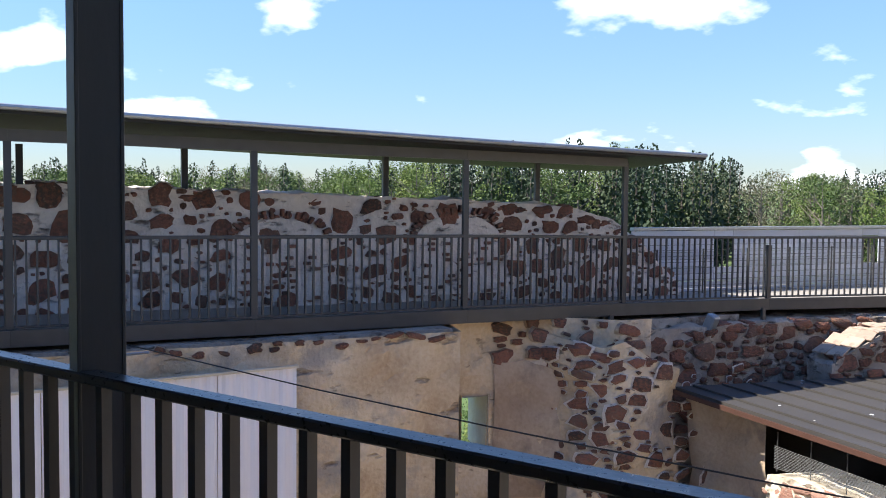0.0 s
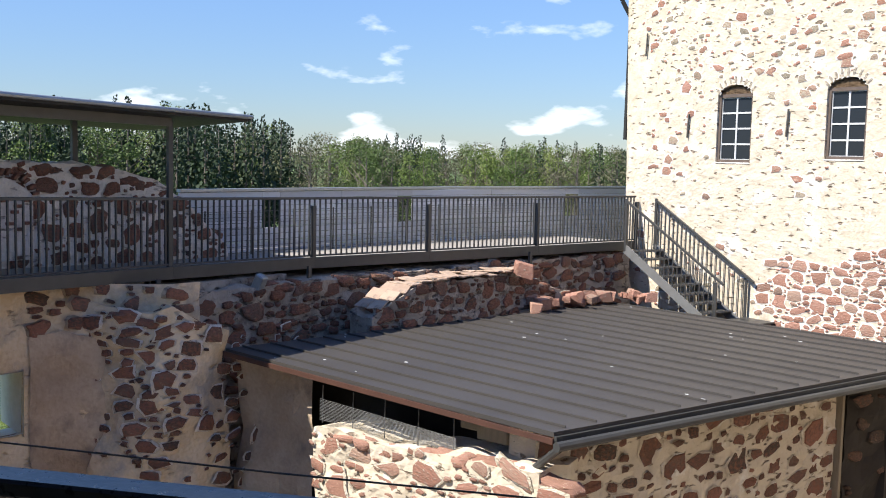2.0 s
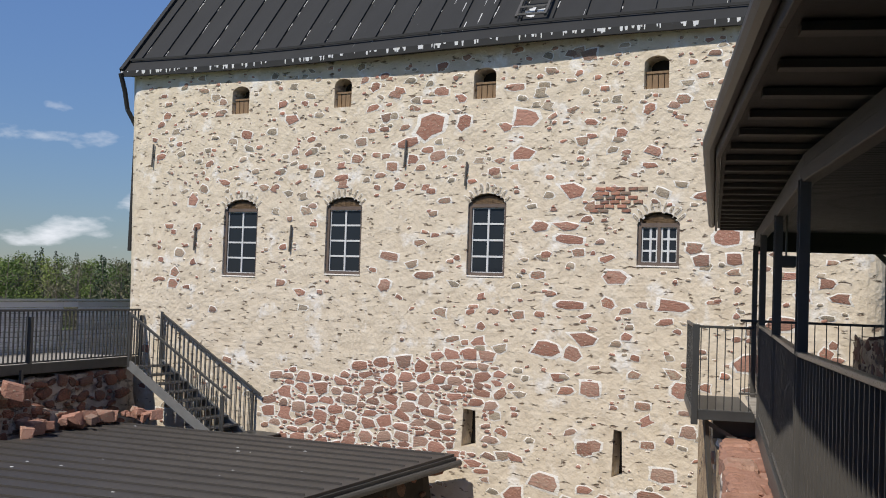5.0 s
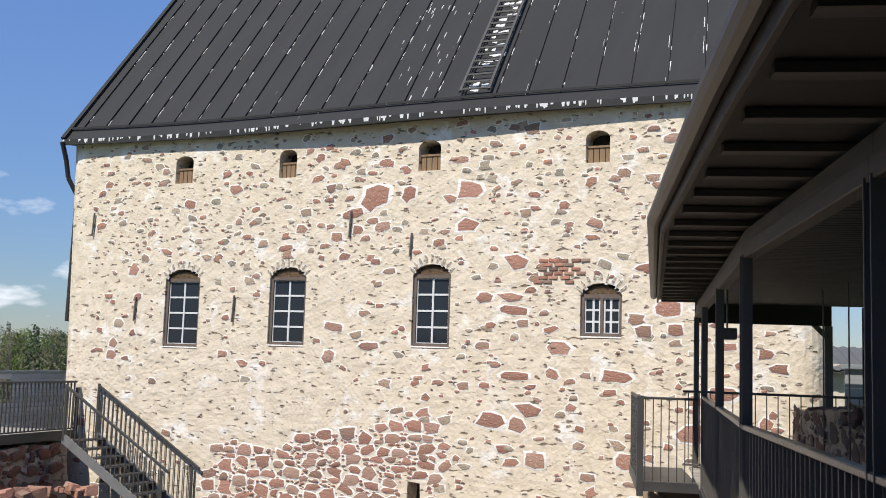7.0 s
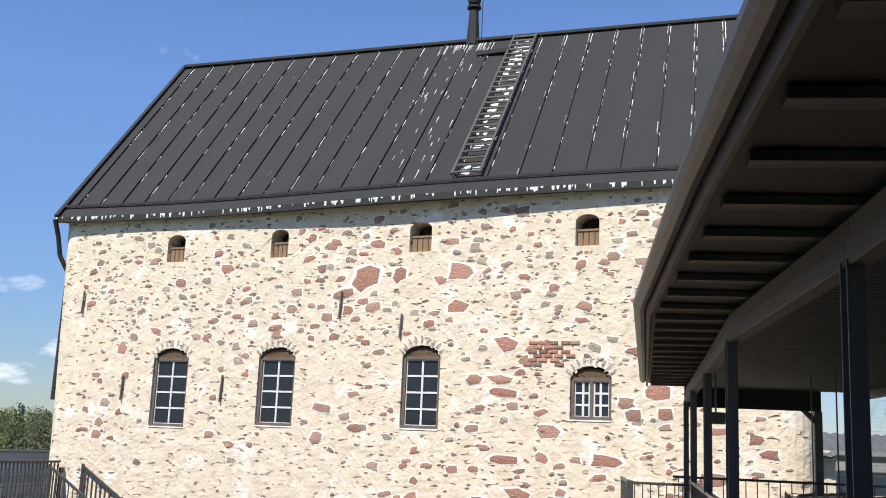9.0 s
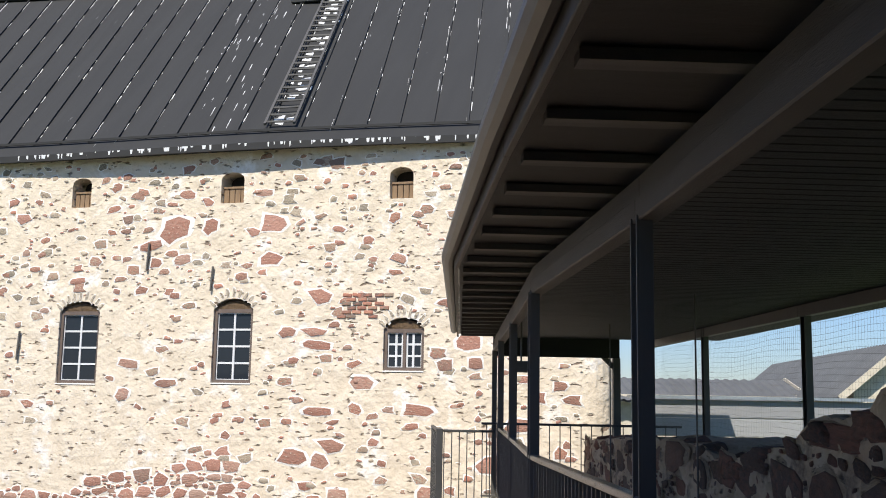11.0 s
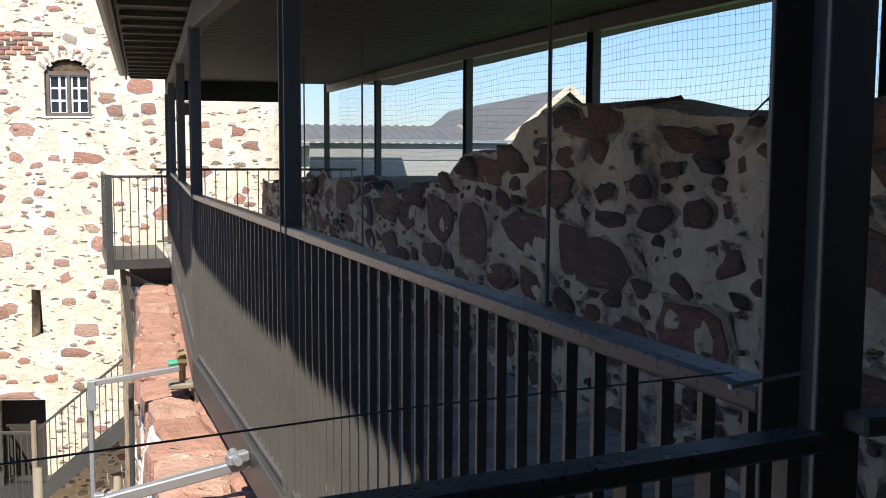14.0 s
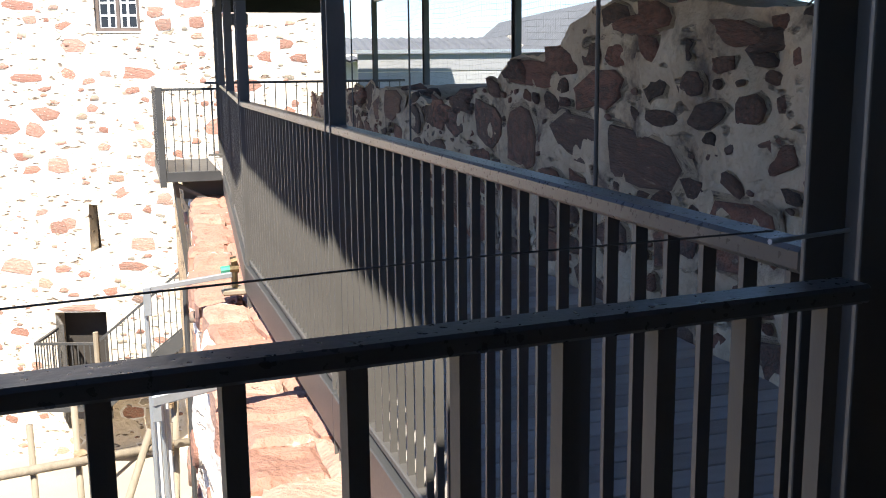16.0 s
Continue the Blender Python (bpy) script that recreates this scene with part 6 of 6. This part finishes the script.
for p in ((-0.36, 6.9, -1.28), (0.22, 6.92, -0.95), (0.2, 6.8, -1.25), (-0.22, 7.1, -1.28), (-0.34, 6.85, -2.0)):
    one("rope_lashing", lambda bm: [bmesh.ops.create_cone(bm, cap_ends=True, segments=10, radius1=0.045, radius2=0.045, depth=0.018, matrix=Matrix.Translation(Vector(p) + Vector((0, 0, i * 0.022))) @ Euler((0.2 * (i % 2), 0.2, 0)).to_matrix().to_4x4()) for i in range(4)], "rope", scaf, "coiled hemp lashing")

speaker = tagged(empty("roof_speaker"), "small black loudspeaker box under the gallery roof", "loudspeaker")
one("case", lambda bm: box(bm, (1.18, 11.0, 1.74), (1.36, 11.2, 1.86), bevel=0.01), "steel", speaker)
one("stem", lambda bm: rod(bm, (1.27, 11.1, 1.85), (1.27, 11.1, 2.4), 0.01), "steel", speaker)
# lamp under the far deck
lamp = tagged(empty("flood_lamp"), "small grey flood lamp under the walkway", "lamp")
one("housing", lambda bm: box(bm, (-0.09, -0.08, -0.14), (0.09, 0.08, 0.14), pose(-12.8, 11.12, -0.68, 0, 25, 10), 0.02), "galv", lamp)
one("arm", lambda bm: bar(bm, (-12.85, 11.12, -0.5), (-12.8, 11.12, -0.6), 0.03, 0.03), "steel", lamp)

# ---- trees ----


def crown_mesh(kind, seed):
    r = random.Random(seed)
    bm = bmesh.new()
    def leafcard(p, s):
        n = Vector((r.gauss(0, 1), r.gauss(0, 1), r.gauss(0.3, 1))).normalized()
        a = n.orthogonal().normalized()
        a.rotate(Matrix.Rotation(r.uniform(0, 6.3), 3, n))
        b = n.cross(a)
        pts = [p + a * s * math.cos(t) * r.uniform(0.6, 1.2) + b * s * math.sin(t) * r.uniform(0.6, 1.2) for t in (0, 1.3, 2.5, 3.8, 5.1)]
        bm.faces.new([bm.verts.new(q) for q in pts])
    if kind == "spruce":
        h = 1.0
        for i in range(34):
            z = 0.12 + 0.88 * (i / 34)
            rad = 0.19 * (1 - z) ** 0.8 + 0.012
            for k in range(max(6, int(30 * (1 - z) + 6))):
                a = r.uniform(0, 6.3)
                q = rad * r.uniform(0.35, 1.15)
                p = Vector((q * math.cos(a), q * math.sin(a), z - q * 0.35 + r.uniform(-0.01, 0.01)))
                leafcard(p, 0.012 + 0.014 * (1 - z))
    else:
        lobes = []
        for i in range(15):
            a = r.uniform(0, 6.3)
            z = r.uniform(0.3, 0.93)
            q = r.uniform(0.02, 0.24) * math.sin(math.pi * min(1, max(0.12, (z - 0.12) / 0.95))) ** 0.7
            lobes.append((Vector((q * math.cos(a), q * math.sin(a), z)), r.uniform(0.06, 0.13)))
        n = 150 if kind == "birch" else 90
        for c, s in lobes:
            for k in range(n):
                d = Vector((r.gauss(0, 1), r.gauss(0, 1), r.gauss(0, 1))).normalized() * s * r.uniform(0.55, 1.12)
                leafcard(c + d, r.uniform(0.004, 0.011))
    me = bpy.data.meshes.new("crown")
    bm.to_mesh(me)
    bm.free()
    return me


def trunk_mesh(kind, seed):
    r = random.Random(seed)
    bm = bmesh.new()
    rod(bm, (0, 0, 0), (0.01, 0, 0.55), 0.016, 7, 0.010)
    rod(bm, (0.01, 0, 0.55), (0, 0.01, 0.95), 0.010, 6, 0.002)
    if kind != "spruce":
        for i in range(9):
            z = r.uniform(0.25, 0.75)
            a = r.uniform(0, 6.3)
            q = r.uniform(0.1, 0.22)
            rod(bm, (0, 0, z), (q * math.cos(a), q * math.sin(a), z + q * 0.8), 0.006, 5, 0.0015)
    me = bpy.data.meshes.new("trunk")
    bm.to_mesh(me)
    bm.free()
    me.materials.append(M["bark"])
    return me


KINDS = {}
for kind, mat in (("birch", "leaf_birch"), ("spruce", "leaf_spruce"), ("alder", "leaf_alder")):
    for k in range(3):
        me = crown_mesh(kind, k * 7 + len(kind))
        me.materials.append(M[mat])
        KINDS[kind, k] = (me, trunk_mesh(kind, k + 40))
LABEL = {"birch": "leafy birch in fresh spring green", "spruce": "tall dark green spruce", "alder": "thin-leaved brownish spring tree"}


def tree(kind, x, y, z, h, r):
    crown, trunk = KINDS[kind, r.randrange(3)]
    t = empty(kind + "_tree", pose(x, y, z, 0, 0, r.uniform(0, 360)) @ Matrix.Diagonal((h * (wide := r.uniform(0.85, 1.1) * (0.85 if kind == "spruce" else 1.05)), h * wide, h, 1)))
    for name, me in (("trunk", trunk), ("crown", crown)):
        o = bpy.data.objects.new(name, me)
        scene.collection.objects.link(o)
        o.parent = t
    tagged(t, LABEL[kind], "tree", "trees beyond the castle")


r = random.Random(77)
# yaw to the left, in degrees, against the height of the tree line
def line_top(az):
    return float(np.interp(az, (20, 28, 33, 40, 46, 49, 55, 60, 70, 90), (0.018, 0.020, 0.021, 0.021, 0.026, 0.036, 0.052, 0.048, 0.024, 0.026)))


for i in range(560):
    az = r.uniform(22, 98)
    dist = r.uniform(120, 220)
    top = 1.3 + dist * line_top(az) * r.uniform(0.45, 1.0)
    dark = 0.75 if 46 < az < 64 else 0.22
    kind = "spruce" if r.random() < dark else ("alder" if r.random() < (0.45 if az < 46 else 0.15) else "birch")
    base = -9.0
    tree(kind, -dist * math.sin(radians(az)), dist * math.cos(radians(az)), base, max(5.0, (top - base) * (1.06 if kind == "spruce" else 0.97)), r)
for x, y, h in ((-33, 17.8, 3.4), (-30, 16.0, 2.8), (-36, 20.6, 3.8), (-34.5, 18.9, 3.0), (-31.5, 17.3, 2.4)):
    tree("birch", x, y, -9.0, h, r)
for i in range(46):
    az = r.uniform(-40, -10)
    dist = r.uniform(170, 260)
    tree("birch" if i % 3 else "spruce", -dist * math.sin(radians(az)), dist * math.cos(radians(az)), -9.0, 11 + r.uniform(0, 3.5), r)
